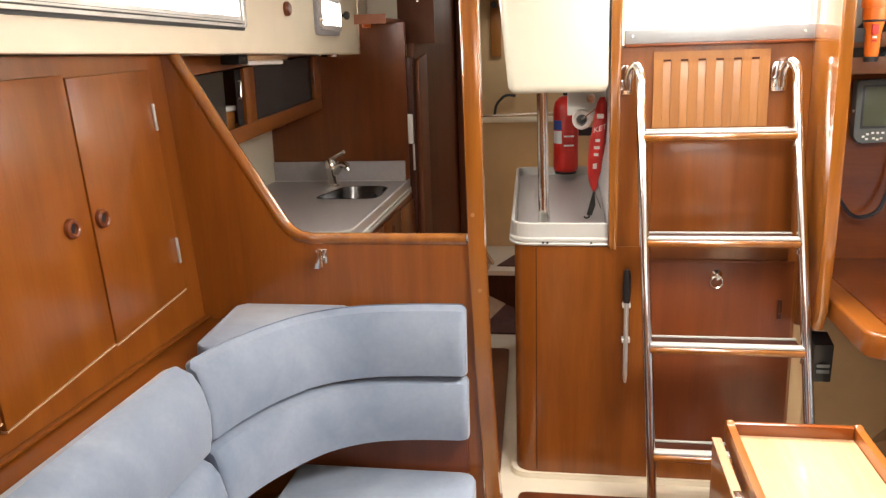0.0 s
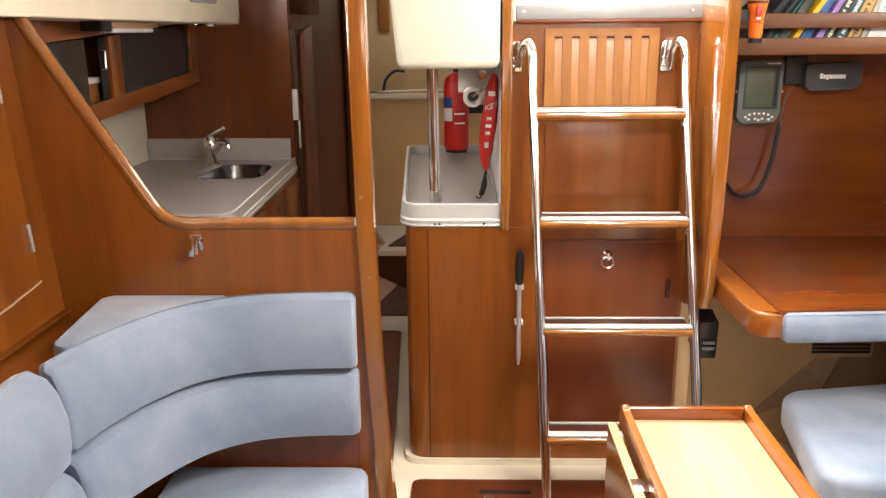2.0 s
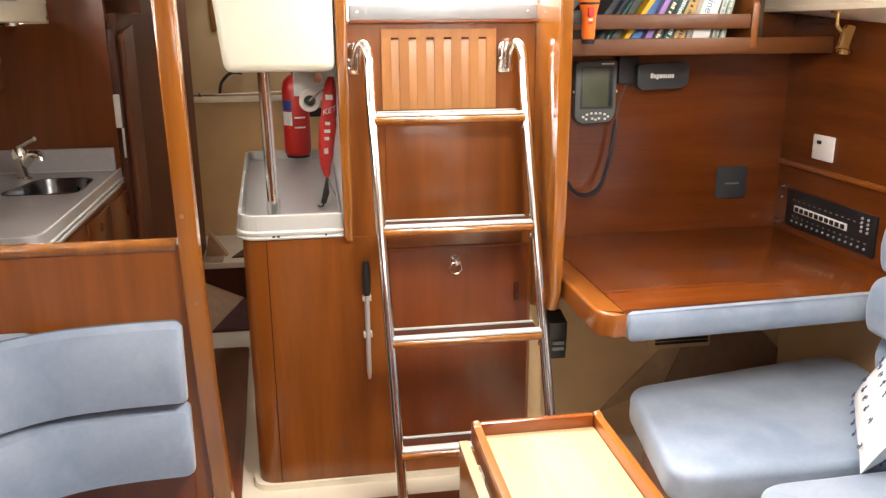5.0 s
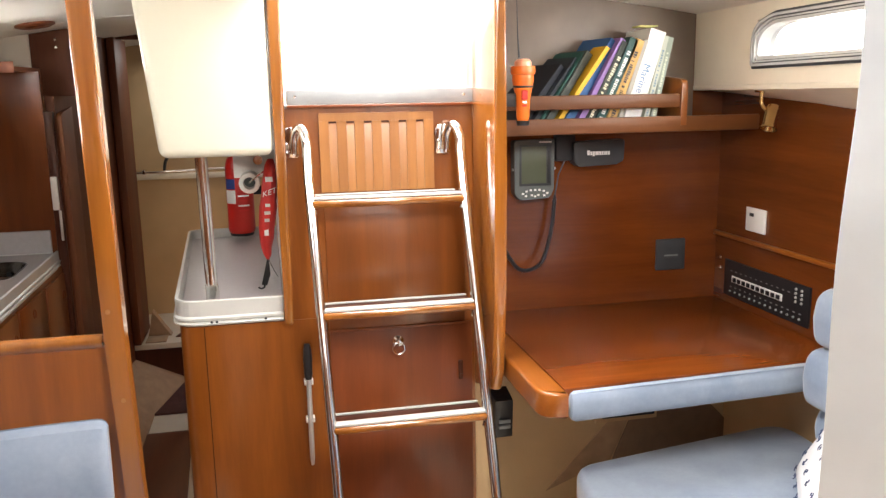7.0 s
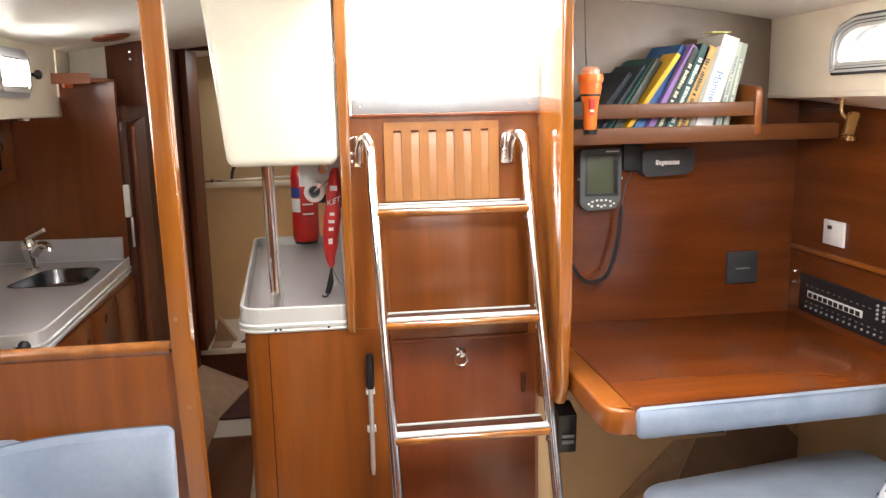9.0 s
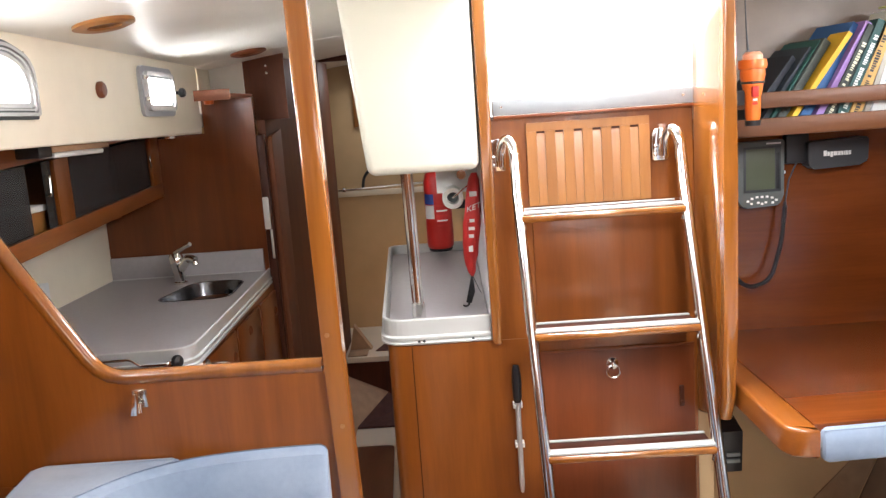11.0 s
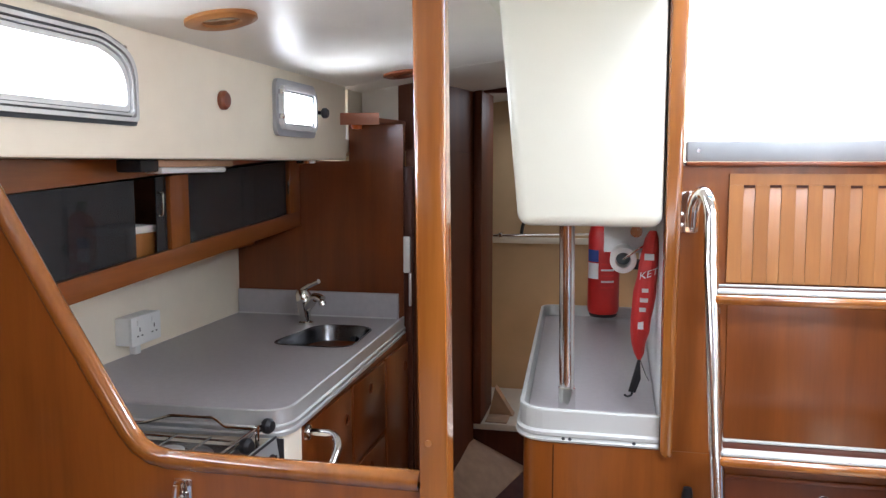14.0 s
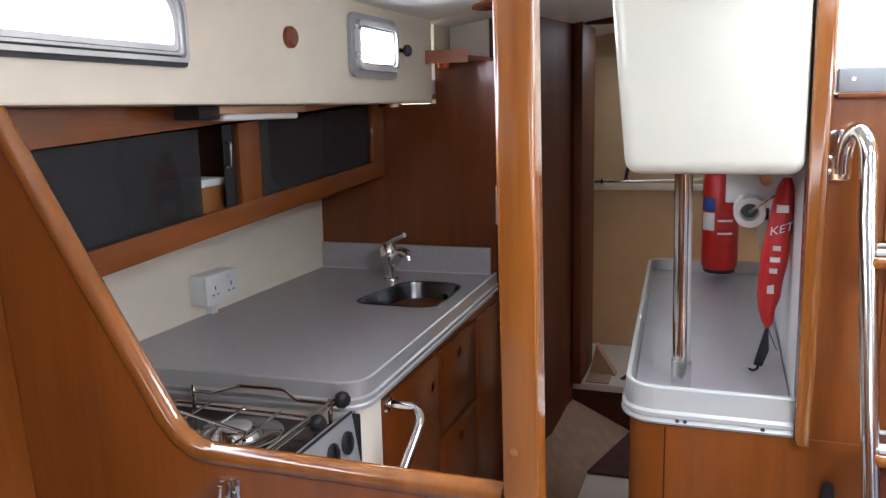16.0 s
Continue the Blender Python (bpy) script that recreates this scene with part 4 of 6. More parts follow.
side = structure("wall_chart_side", solid(1.78, 1.86, 1.70, NAV, 0.690, 1.54), wood_y_deep, "varnished mahogany lining beside the chart table")
structure("wall_chart_side_lower", solid(1.76, 1.86, 1.70, 2.5995, 0.0, 0.6885), grp_tan, "tan moulded hull liner below the chart table")
part("trim", solid(1.765, 1.7795, 1.98, NAV - 0.003, 1.000, 1.016, 0.003), wood_y, side, kind="structure")
part("stile", solid(1.755, 1.7795, 1.90, 1.975, 0.80, 1.538, 0.004), wood_v, side, kind="structure")
structure("wall_starboard_lining", solid(1.785, 1.86, -1.6, 1.699, 0.0, 1.539), wood_v, "varnished mahogany locker front")

desk = thing("chart_table", (1.2, 2.3, 0.69), "varnished mahogany chart table with a rounded corner", "table")
part("tabletop", prism(rounded([(0.862, 1.930), (1.775, 1.972), (1.775, 2.735), (0.862, 2.735)], 0), "z", 0.700, 0.757, 0.004, seg=2), wood_x, desk)
part("end_rail", slab(rounded([(0.786, 1.889), (0.861, 1.893), (0.861, 2.735), (0.786, 2.735)], [0.066, 0, 0, 0], 10), 0.688, 0.759, 0.009, 4), wood_y, desk, "rounded mahogany end rail")
av = thing("air_vent", (1.36, 2.59, 0.35), "black slotted air vent in a tan frame on the liner", "vent")
part("frame", solid(1.235, 1.480, 2.588, 2.5995, 0.345, 0.412, 0.004), grp_tan, av)
for k in range(3):
    part("slat", solid(1.262, 1.468, 2.584, 2.5878, 0.362 + k * 0.014, 0.372 + k * 0.014, 0.001), black, av)
pad = thing("desk_front_pad", (1.22, 1.93, 0.68), "blue-grey velour bolster along the chart table front", "cushion")
bm = bmesh.new()
rings = []
for t in (0.0, 0.006, 0.02, 0.25, 0.5, 0.75, 0.98, 0.994, 1.0):
    k = 0.55 if t in (0.0, 1.0) else 0.85 if t in (0.006, 0.994) else 1.0
    x, y = 0.868 + t * 0.80, 1.900 + t * 0.045
    rings.append([bm.verts.new((x, y + 0.005 + o * 0.018 * k, 0.714 + h * 0.040 * k)) for o, h in ((-0.4, -1), (0.6, -1), (1, -0.7), (1, 0.7), (0.6, 1), (-0.4, 1), (-0.9, 0.7), (-1.05, 0.2), (-1.05, -0.3), (-0.9, -0.75))])
for u, v in zip(rings, rings[1:]):
    for k in range(10):
        bm.faces.new((u[k], u[(k + 1) % 10], v[(k + 1) % 10], v[k]))
bm.faces.new(rings[0]), bm.faces.new(rings[-1][::-1])
part("bolster", bm, cloth, pad)
part("piping", tube([(0.872, 1.898, 0.752), (1.25, 1.915, 0.754), (1.664, 1.938, 0.752)], 0.0022, 6), cloth, pad)
part("backing", solid(0.88, 1.66, 1.9705 - 0.026, 1.972, 0.690, 0.699, 0.001), wood_red, pad)

dev = thing("cable_box", (0.83, 2.44, 0.5), "black plastic cable box beside the engine casing", "box")
part("case", prism([(2.39, 0.55), (2.47, 0.57), (2.47, 0.44), (2.40, 0.42)], "x", 0.80, 0.862, 0.004), black, dev)
part("stripe", solid(0.812, 0.85, 2.383, 2.3905, 0.475, 0.485), grey, dev)
part("stripe", solid(0.812, 0.85, 2.384, 2.3925, 0.455, 0.465), grey, dev)
part("foot", solid(0.791, 0.80, 2.445, 2.47, 0.45, 0.55), black, dev)

# shelf with books
shelf = thing("bookshelf", (1.3, 2.6, 1.40), "varnished mahogany bookshelf with a fiddle rail", "shelf")
part("board", solid(0.779, 1.775, 2.512, 2.739, 1.408, 1.424), wood_x, shelf)
part("front_edge", solid(0.779, 1.775, 2.490, 2.5115, 1.404, 1.456, 0.004), wood_rail, shelf)
part("rail", solid(0.779, 1.475, 2.492, 2.508, 1.484, 1.530, 0.004), wood_rail, shelf)
part("end_board", prism(rounded([(2.488, 1.4245), (2.738, 1.4245), (2.738, 1.60), (2.488, 1.575)], [0, 0, 0.02, 0.02]), "x", 1.477, 1.500, 0.004), wood_v, shelf)
part("bracket", solid(0.779, 0.79, 2.4925, 2.5075, 1.4565, 1.4835), wood_v, shelf)


def book(x, thick, tall, deep, lean, color, name="book", label="", bars=0, bar_color=(0.8, 0.8, 0.75), turn=0, rough=0.6):
    """A book standing at x on the shelf, leaning by so many degrees to port at its foot."""
    t = thing(name, (x, 2.530, 1.4245), label, "book", "books on the shelf")
    key = "cover_%d_%d_%d" % tuple(int(c * 255) for c in color)
    m = bpy.data.materials.get(key) or plain(key, color, rough, vary=0.08)
    bmc = merge(solid(0, 0.0022, 0, deep, 0, tall), solid(thick - 0.0022, thick, 0, deep, 0, tall), solid(0.0022, thick - 0.0022, 0, 0.003, 0, tall))
    cov = part("cover", bmc, m)
    blk = part("pages", solid(0.0024, thick - 0.0024, 0.0032, deep - 0.004, 0.002, tall - 0.004), paper)
    obs = [cov, blk]
    if bars:
        bk = "print_%d_%d_%d" % tuple(int(c * 255) for c in bar_color)
        pm = bpy.data.materials.get(bk) or plain(bk, bar_color, 0.5)
        rnd = random.Random(int(x * 1000))
        z = tall * 0.12
        bb = bmesh.new()
        while z < tall * 0.86:
            h = rnd.uniform(0.003, 0.008)
            solid(thick * 0.30, thick * rnd.choice((0.62, 0.70, 0.70)), -0.0008, -0.0001, z, z + h, bm=bb)
            z += h + rnd.choice((0.0018, 0.002, 0.0025, 0.010))
        obs.append(part("print", bb, pm, None, "spine lettering as bars"))
    for o in obs:
        o.parent = t
    t.rotation_euler = (0, radians(lean), radians(turn))
    return t


lean_books = [
    (0.878, 0.034, 0.290, 0.185, 44, 22, (0.008, 0.012, 0.022), "thick navy chart folder leaning low on the shelf", 0, None),
    (0.925, 0.016, 0.305, 0.185, 41, 20, (0.020, 0.030, 0.042), "slate blue folder leaning on the shelf", 0, None),
    (0.950, 0.010, 0.318, 0.185, 39, 18, (0.012, 0.085, 0.072), "teal folder leaning on the shelf", 0, None),
    (0.968, 0.026, 0.315, 0.185, 37, 16, (0.055, 0.070, 0.060), "grey green folder leaning on the shelf", 0, None),
    (1.008, 0.015, 0.326, 0.180, 36, 3, (0.72, 0.42, 0.02), "slim bright yellow book leaning on the shelf", 0, None),
    (1.036, 0.030, 0.352, 0.190, 34, 12, (0.025, 0.115, 0.30), "large blue book leaning on the shelf", 0, None),
    (1.084, 0.020, 0.335, 0.19, 30, 4, (0.28, 0.16, 0.42), "purple book leaning on the shelf", 0, None),
    (1.112, 0.028, 0.315, 0.19, 27, 2, (0.025, 0.035, 0.03), "dark book with pale spine lettering leaning on the shelf", 1, (0.7, 0.68, 0.5)),
    (1.150, 0.030, 0.320, 0.19, 24, 0, (0.015, 0.075, 0.070), "dark green book with white spine lettering leaning on the shelf", 1, (0.75, 0.78, 0.75)),
    (1.190, 0.032, 0.308, 0.18, 21, 0, (0.55, 0.33, 0.10), "ochre book with black spine lettering leaning on the shelf", 1, (0.03, 0.03, 0.03)),
    (1.232, 0.014, 0.300, 0.18, 19, 0, (0.40, 0.38, 0.33), "worn grey booklet leaning on the shelf", 0, None),
    (1.326, 0.018, 0.305, 0.19, 14, 0, (0.50, 0.54, 0.46), "pale green almanac leaning on the shelf", 1, (0.2, 0.3, 0.35)),
    (1.352, 0.020, 0.298, 0.19, 12, 0, (0.30, 0.36, 0.30), "grey green almanac leaning on the shelf", 1, (0.6, 0.65, 0.5)),
]
for x, th, ta, de, ln, tn, col, lab, bars, bc in lean_books:
    book(x + 0.03, th, ta, de, ln, col, "book", lab, bars, bc or (0.8, 0.8, 0.8), tn)
wide = book(1.284, 0.056, 0.335, 0.19, 17, (0.78, 0.77, 0.74), "book", "thick white book with blue spine lettering leaning on the shelf")
me = letters("Marine", 0.036, plain("blue_ink", (0.08, 0.25, 0.45), 0.5))
lt = new("lettering", me)
lt.parent, lt.matrix_basis = wide, Matrix.Translation((0.023, -0.0009, 0.17)) @ Matrix.Rotation(radians(90), 4, "Y") @ Matrix.Rotation(radians(90), 4, "X")
tab_note = thing("sticky_note", (1.33, 2.62, 1.73), "small yellow paper slip on top of the books", "paper")
part("slip", solid(1.355, 1.420, 2.56, 2.62, 1.751, 1.755), plain("yellow_paper", (0.62, 0.60, 0.22), 0.8), tab_note)

# EPIRB
ep = thing("distress_beacon", (0.875, 2.35, 1.45), "orange distress beacon with a whip aerial on the divider", "beacon")
part("body", lathe([(0.0, 0.0), (0.017, 0.0), (0.020, 0.01), (0.021, 0.06), (0.027, 0.09), (0.033, 0.12), (0.032, 0.136), (0.0, 0.136)], (0.880, 2.35, 1.458), (0, 0, 1), 18), orange, ep)
part("collar", lathe([(0.0, 0.0), (0.036, 0.0), (0.038, 0.010), (0.036, 0.024), (0.0, 0.024)], (0.880, 2.35, 1.5945), (0, 0, 1), 18), orange, ep)
part("lens", lathe([(0.026, 0.0), (0.026, 0.012), (0.019, 0.020), (0.0, 0.022)], (0.880, 2.35, 1.619), (0, 0, 1), 16), plain("salmon_lens", (0.75, 0.34, 0.20), 0.3), ep)
part("band", lathe([(0.028, 0.0), (0.031, 0.002), (0.031, 0.006), (0.028, 0.008)], (0.880, 2.35, 1.555), (0, 0, 1), 18), black, ep)
part("switch", solid(0.868, 0.886, 2.319, 2.330, 1.520, 1.548, 0.003), redcloth, ep)
part("foot", lathe([(0.0, -0.014), (0.019, -0.014), (0.021, 0.0), (0.0, 0.0)], (0.880, 2.35, 1.4575), (0, 0, 1), 14), black, ep)
part("aerial", tube([(0.868, 2.35, 1.644), (0.864, 2.35, 1.70), (0.860, 2.352, 1.84)], [0.0035, 0.002, 0.0012], 8), black, ep)
part("bracket", solid(0.7785, 0.858, 2.345, 2.355, 1.50, 1.54, 0.003), black, ep)
for k, (z, w) in enumerate(((1.575, 0.014), (1.560, 0.010), (1.545, 0.012), (1.51, 0.008), (1.500, 0.009))):
    part("print", wrap(0.880, 2.35, 0.0315 if z > 1.57 else 0.0290 if z > 1.55 else 0.0265 if z > 1.53 else 0.0222, -w * 2500, w * 1500, z, z + 0.006), white if k % 2 else red, ep)

back = structure("wall_shelf_back", solid(0.779, 1.655, NAV - 0.006, NAV - 0.0005, 1.4245, 1.882), shelf_lining, "cream lining behind the bookshelf, coloured dark for shade")
# instruments
gp = thing("chartplotter", (1.036, NAV, 1.16), "grey handheld-style plotter with a dark screen on the bulkhead", "instrument")
part("case", prism(rounded([(0.960, 1.376), (1.108, 1.380), (1.106, 1.205), (1.092, 1.172), (0.980, 1.167), (0.961, 1.19)], [0.006, 0.006, 0.02, 0.014, 0.014, 0.02]), "y", NAV - 0.045, NAV - 0.001, 0.006), plotter_grey, gp)
part("bezel", solid(0.978, 1.096, NAV - 0.0475, NAV - 0.0455, 1.217, 1.362, 0.001), darkgrey, gp)
part("screen", solid(0.985, 1.076, NAV - 0.0495, NAV - 0.048, 1.226, 1.355, 0.0005), lcd, gp)
part("soft_keys", solid(1.080, 1.090, NAV - 0.0495, NAV - 0.048, 1.226, 1.34, 0.0005), black, gp)
part("maker_plate", solid(1.05, 1.096, NAV - 0.0465, NAV - 0.0455, 1.3675, 1.3725), white, gp)
for k, (dx, dz) in enumerate(((-0.045, -0.002), (-0.032, 0.006), (-0.016, 0.010), (0.0, 0.010), (0.016, 0.010), (0.032, 0.006), (0.045, -0.002), (-0.012, -0.008), (0.0, -0.012), (0.012, -0.008), (-0.034, -0.010), (0.034, -0.010))):
    part("key", solid(1.036 + dx - 0.0045, 1.036 + dx + 0.0045, NAV - 0.0475, NAV - 0.0455, 1.192 + dz - 0.0035, 1.192 + dz + 0.0035, 0.001), white, gp)
for x in (0.9625, 1.1095):
    part("knob", lathe([(0, 0), (0.005, 0), (0.005, 0.006), (0, 0.007)], (x, NAV - 0.03, 1.275), (1 if x > 1 else -1, 0, 0), 10), alu, gp)
rd = thing("instrument_display", (1.276, NAV, 1.28), "black display unit with a blank name bar below the shelf", "instrument")
part("case", prism(rounded([(1.178, 1.365), (1.368, 1.372), (1.366, 1.298), (1.34, 1.284), (1.20, 1.279), (1.180, 1.292)], [0.006] * 6), "y", NAV - 0.055, NAV - 0.001, 0.006), darkgrey, rd)
widths = (0.010, 0.008, 0.008, 0.013, 0.008, 0.006, 0.004, 0.008, 0.008)
x0 = 1.226
for k, w in enumerate(widths):
    part("name_bar", solid(x0, x0 + w, NAV - 0.0562, NAV - 0.0553, 1.319 if k != 2 else 1.315, 1.336 if k == 0 else 1.332), white, rd)
    x0 += w + 0.0016
part("mount", solid(1.118, 1.19, NAV - 0.035, NAV - 0.0008, 1.300, 1.392, 0.004), black, rd)
sp = thing("speaker_plate", (1.587, NAV, 0.93), "square dark grey speaker plate on the bulkhead", "speaker")
part("plate", solid(1.528, 1.646, NAV - 0.012, NAV - 0.0005, 0.872, 0.990, 0.004), darkgrey, sp)
part("dial", solid(1.560, 1.616, NAV - 0.0128, NAV - 0.0121, 0.925, 0.931), grey, sp)
cb = thing("coiled_cable", (1.05, NAV, 0.95), "black coiled handset cable hanging in a loop from the plotter", "cable")
loop = arc([(0.905, 2.71, 1.20), (0.915, 2.70, 1.00), (0.98, 2.69, 0.905), (1.06, 2.69, 0.925), (1.10, 2.695, 1.05), (1.112, 2.70, 1.18)], 0.09, 8)
part("core", tube(loop, 0.0045, 8), black, cb)
run = [Vector(p) for p in loop]
lens = [0.0]
for a_, b_ in zip(run, run[1:]):
    lens.append(lens[-1] + (b_ - a_).length)
coil = []
for k in range(700):
    s_ = lens[-1] * (0.02 + 0.96 * k / 699)
    i_ = max(j for j in range(len(lens) - 1) if lens[j] <= s_)
    f_ = (s_ - lens[i_]) / max(lens[i_ + 1] - lens[i_], 1e-6)
    p_, d_ = run[i_].lerp(run[i_ + 1], f_), (run[i_ + 1] - run[i_]).normalized()
    u_ = d_.cross(Vector((0, 1, 0))).normalized()
    w_ = d_.cross(u_)
    a_ = 2 * math.pi * s_ / 0.0065
    coil.append(p_ + (u_ * math.cos(a_) + w_ * math.sin(a_)) * 0.0062)
part("coil", tube(coil, 0.0021, 5), black, cb)
part("lead", tube([(1.112, 2.70, 1.18), (1.13, 2.715, 1.25), (1.16, 2.72, 1.31)], 0.0025, 6), black, cb)
so = thing("socket", (1.78, 2.48, 1.08), "white single power outlet on the lining", "socket")
part("plate", solid(1.771, 1.7795, 2.424, 2.538, 1.046, 1.130, 0.003), white, so)
part("switch", solid(1.767, 1.7708, 2.488, 2.510, 1.100, 1.112, 0.001), black, so)
pn = thing("switch_panel", (1.78, 2.41, 0.79), "black electrical switch panel with a white row of rockers", "switch panel")
part("plate", solid(1.770, 1.7795, 2.165, 2.655, 0.785, 0.918, 0.002), black, pn)
part("rocker_frame", solid(1.7665, 1.7698, 2.30, 2.60, 0.841, 0.865, 0.001), white, pn)
for k in range(10):
    part("rocker", solid(1.7615, 1.7663, 2.308 + k * 0.029, 2.327 + k * 0.029, 0.845, 0.861, 0.002), black, pn)
for k in range(14):
    part("legend", solid(1.7692, 1.7698, 2.20 + k * 0.031, 2.211 + k * 0.031, 0.880, 0.884), grey, pn)
    part("legend", solid(1.7692, 1.7698, 2.20 + k * 0.031, 2.211 + k * 0.031, 0.820, 0.824), grey, pn)
    part("fuse", lathe([(0, 0), (0.004, 0), (0.004, 0.005), (0, 0.006)], (1.7698, 2.205 + k * 0.031, 0.805), (-1, 0, 0), 8), grey, pn)
for r_ in range(4):
    for c_ in range(2):
        part("lamp", lathe([(0, 0), (0.005, 0), (0.004, 0.004), (0, 0.005)], (1.7698, 2.20 + c_ * 0.03, 0.90 - r_ * 0.014), (-1, 0, 0), 8), alu, pn)
for z in (0.915, 0.875):
    kn = thing("toggle_switch", (1.78, 2.70, z), "small chrome toggle switch on the lining", "switch", "toggle switches")
    part("boss", lathe([(0, 0), (0.008, 0), (0.007, 0.005), (0.003, 0.006), (0.003, 0.016), (0, 0.017)], (1.7795, 2.70, z), (-1, 0, 0), 12), steel, kn)
sl = thing("reading_lamp", (1.69, 2.36, 1.54), "small brass reading spotlight under the side deck", "lamp")
part("base", lathe([(0, 0), (0.024, 0), (0.021, 0.010), (0, 0.012)], (1.69, 2.36, 1.5395), (0, 0, -1), 18), brass, sl)
part("stem", tube(arc([(1.69, 2.36, 1.53), (1.69, 2.36, 1.49), (1.70, 2.345, 1.47)], 0.01), 0.006, 8), brass, sl)
part("shade", lathe([(0.0, 0.0), (0.018, 0.0), (0.022, 0.012), (0.023, 0.07), (0.028, 0.080), (0.022, 0.080), (0.014, 0.064), (0.0, 0.062)], (1.722, 2.34, 1.485), (-0.35, -0.25, -0.90), 18), brass, sl)

# ---- starboard settee ----
structure("starboard_seat_base", merge(solid(1.02, 1.86, 1.60, 2.09, 0.0, 0.345), solid(1.12, 1.86, -1.6, 1.54, 0.0, 0.345)), wood_red, "dark mahogany starboard settee base")
part("trim", solid(0.95, 1.30, 1.545, 1.575, 0.33, 0.36, 0.006), wood_trim, None, "varnished mahogany seat rail", kind="structure")
cushion("seat_cushion", slab(rounded([(0.875, 1.585), (1.75, 1.585), (1.75, 2.235), (0.955, 2.095)], [0.09, 0.04, 0.1, 0.10], 9), 0.350, 0.45, 0.026), "pale blue-grey velour chart seat cushion with rounded corners")
cushion("seat_cushion", slab(rounded([(1.04, -0.6), (1.75, -0.6), (1.75, 1.555), (1.04, 1.535)], [0.08, 0.04, 0.04, 0.09], 9), 0.350, 0.45, 0.026), "long pale blue-grey velour starboard seat cushion")
for z0, z1, o, lab in ((0.835, 1.0, 0.0, "upper"), (0.665, 0.832, -0.02, "middle"), (0.53, 0.662, 0.03, "lower")):
    cushion("backrest_cushion", soft_sweep([(1.565 + o, 1.875), (1.565 + o, 1.6), (1.57 + o, 1.0), (1.57 + o, 0.2)], rounded([(-0.13, z0), (-0.004, z0), (0.006, (z0 + z1) / 2), (-0.006, z1), (-0.13, z1)], [0, 0.045, 0.06, 0.055, 0], 8)), lab + " blue-grey velour backrest cushion on the starboard side")
structure("backrest_board", solid(1.71, 1.778, 0.1, 1.88, 0.46, 0.86), wood_v, "varnished mahogany backrest board")

pw = thing("patterned_pillow", (1.4, 1.75, 0.46), "white pillow with small dark anchor motifs leaning on the backrest", "pillow")
bm = bmesh.new()
c0, ux, uz = Vector((1.50, 1.64, 0.60)), Vector((0.55, 0.83, 0.0)).normalized(), Vector((0.42, -0.28, 0.86)).normalized()
nrm = ux.cross(uz).normalized()
grid = {}
for s_ in (-1, 1):
    for i in range(9):
        for j in range(9):
            a, b = i / 4 - 1, j / 4 - 1
            h = 0.055 * max(0, (1 - a ** 4) * (1 - b ** 4)) ** 0.6
            p = c0 + ux * a * 0.20 * (1 - 0.06 * (1 - b * b)) + uz * b * 0.17 * (1 - 0.06 * (1 - a * a)) + nrm * h * s_
            grid[s_, i, j] = grid[-1, i, j] if s_ == 1 and (i in (0, 8) or j in (0, 8)) else bm.verts.new(p)
for s_ in (-1, 1):
    for i in range(8):
        for j in range(8):
            bm.faces.new([grid[s_, i + p, j + q] for p, q in ((0, 0), (1, 0), (1, 1), (0, 1))])
part("cover", bm, plain("white_cotton", (0.72, 0.73, 0.74), 0.9, bumps=0.3, fine=120), pw)
rnd = random.Random(5)
navy = plain("navy_print", (0.03, 0.05, 0.12), 0.8)
for s_ in (-1, 1):
    for i in range(6):
        for j in range(5):
            a, b = -0.8 + i * 0.31 + (j % 2) * 0.12, -0.78 + j * 0.38
            if abs(a) > 0.9:
                continue
            h = 0.055 * max(0, (1 - a ** 4) * (1 - b ** 4)) ** 0.6 + 0.0015
            p = c0 + ux * a * 0.196 + uz * b * 0.165 + nrm * h * s_
            t_ = rnd.uniform(0, 6.28)
            e1, e2 = ux * math.cos(t_) + uz * math.sin(t_), uz * math.cos(t_) - ux * math.sin(t_)
            arcp = [p - e1 * 0.009 + e2 * -0.003, p - e1 * 0.006 - e2 * 0.008, p - e2 * 0.011, p + e1 * 0.006 - e2 * 0.008, p + e1 * 0.009 - e2 * 0.003]
            bma = tube(arcp, 0.0012, 5)
            tube([p - e2 * 0.011, p + e2 * 0.010], 0.0012, 5, bm=bma)
            tube([p + e2 * 0.006 - e1 * 0.005, p + e2 * 0.006 + e1 * 0.005], 0.0012, 5, bm=bma)
            part("anchor_motif", bma, navy, pw)

# curtain
cu = thing("white_curtain", (0.7, 0.6, 1.8), "white cotton sheet hanging from the deckhead", "curtain")
bm = bmesh.new()
rows = []
for zi in range(30):
    z = 0.55 + zi * (1.875 - 0.55) / 29
    off = 0.004 * math.sin(z * 9.0) - 0.031 - 0.004 * min(1, max(0, (1.40 - z) / 0.4)) + 0.003 * math.sin(z * 17)
    row = []
    for k in range(19):
        u = k / 18
        x = 0.685 + off + u * 0.30
        y = 0.650 - u * 0.30 + 0.014 * math.sin(u * 17 + z * 1.3) * min(1, u * 3)
        row.append(bm.verts.new((x, y, z)))
    rows.append(row)
for a, b in zip(rows, rows[1:]):
    for k in range(18):
        bm.faces.new((a[k], a[k + 1], b[k + 1], b[k]))
bmesh.ops.recalc_face_normals(bm, faces=bm.faces)
ext = bmesh.ops.extrude_face_region(bm, geom=bm.faces[:] + bm.edges[:])
for v in ext["geom"]:
    if isinstance(v, bmesh.types.BMVert):
        v.co += Vector((0.0015, 0.002, 0))
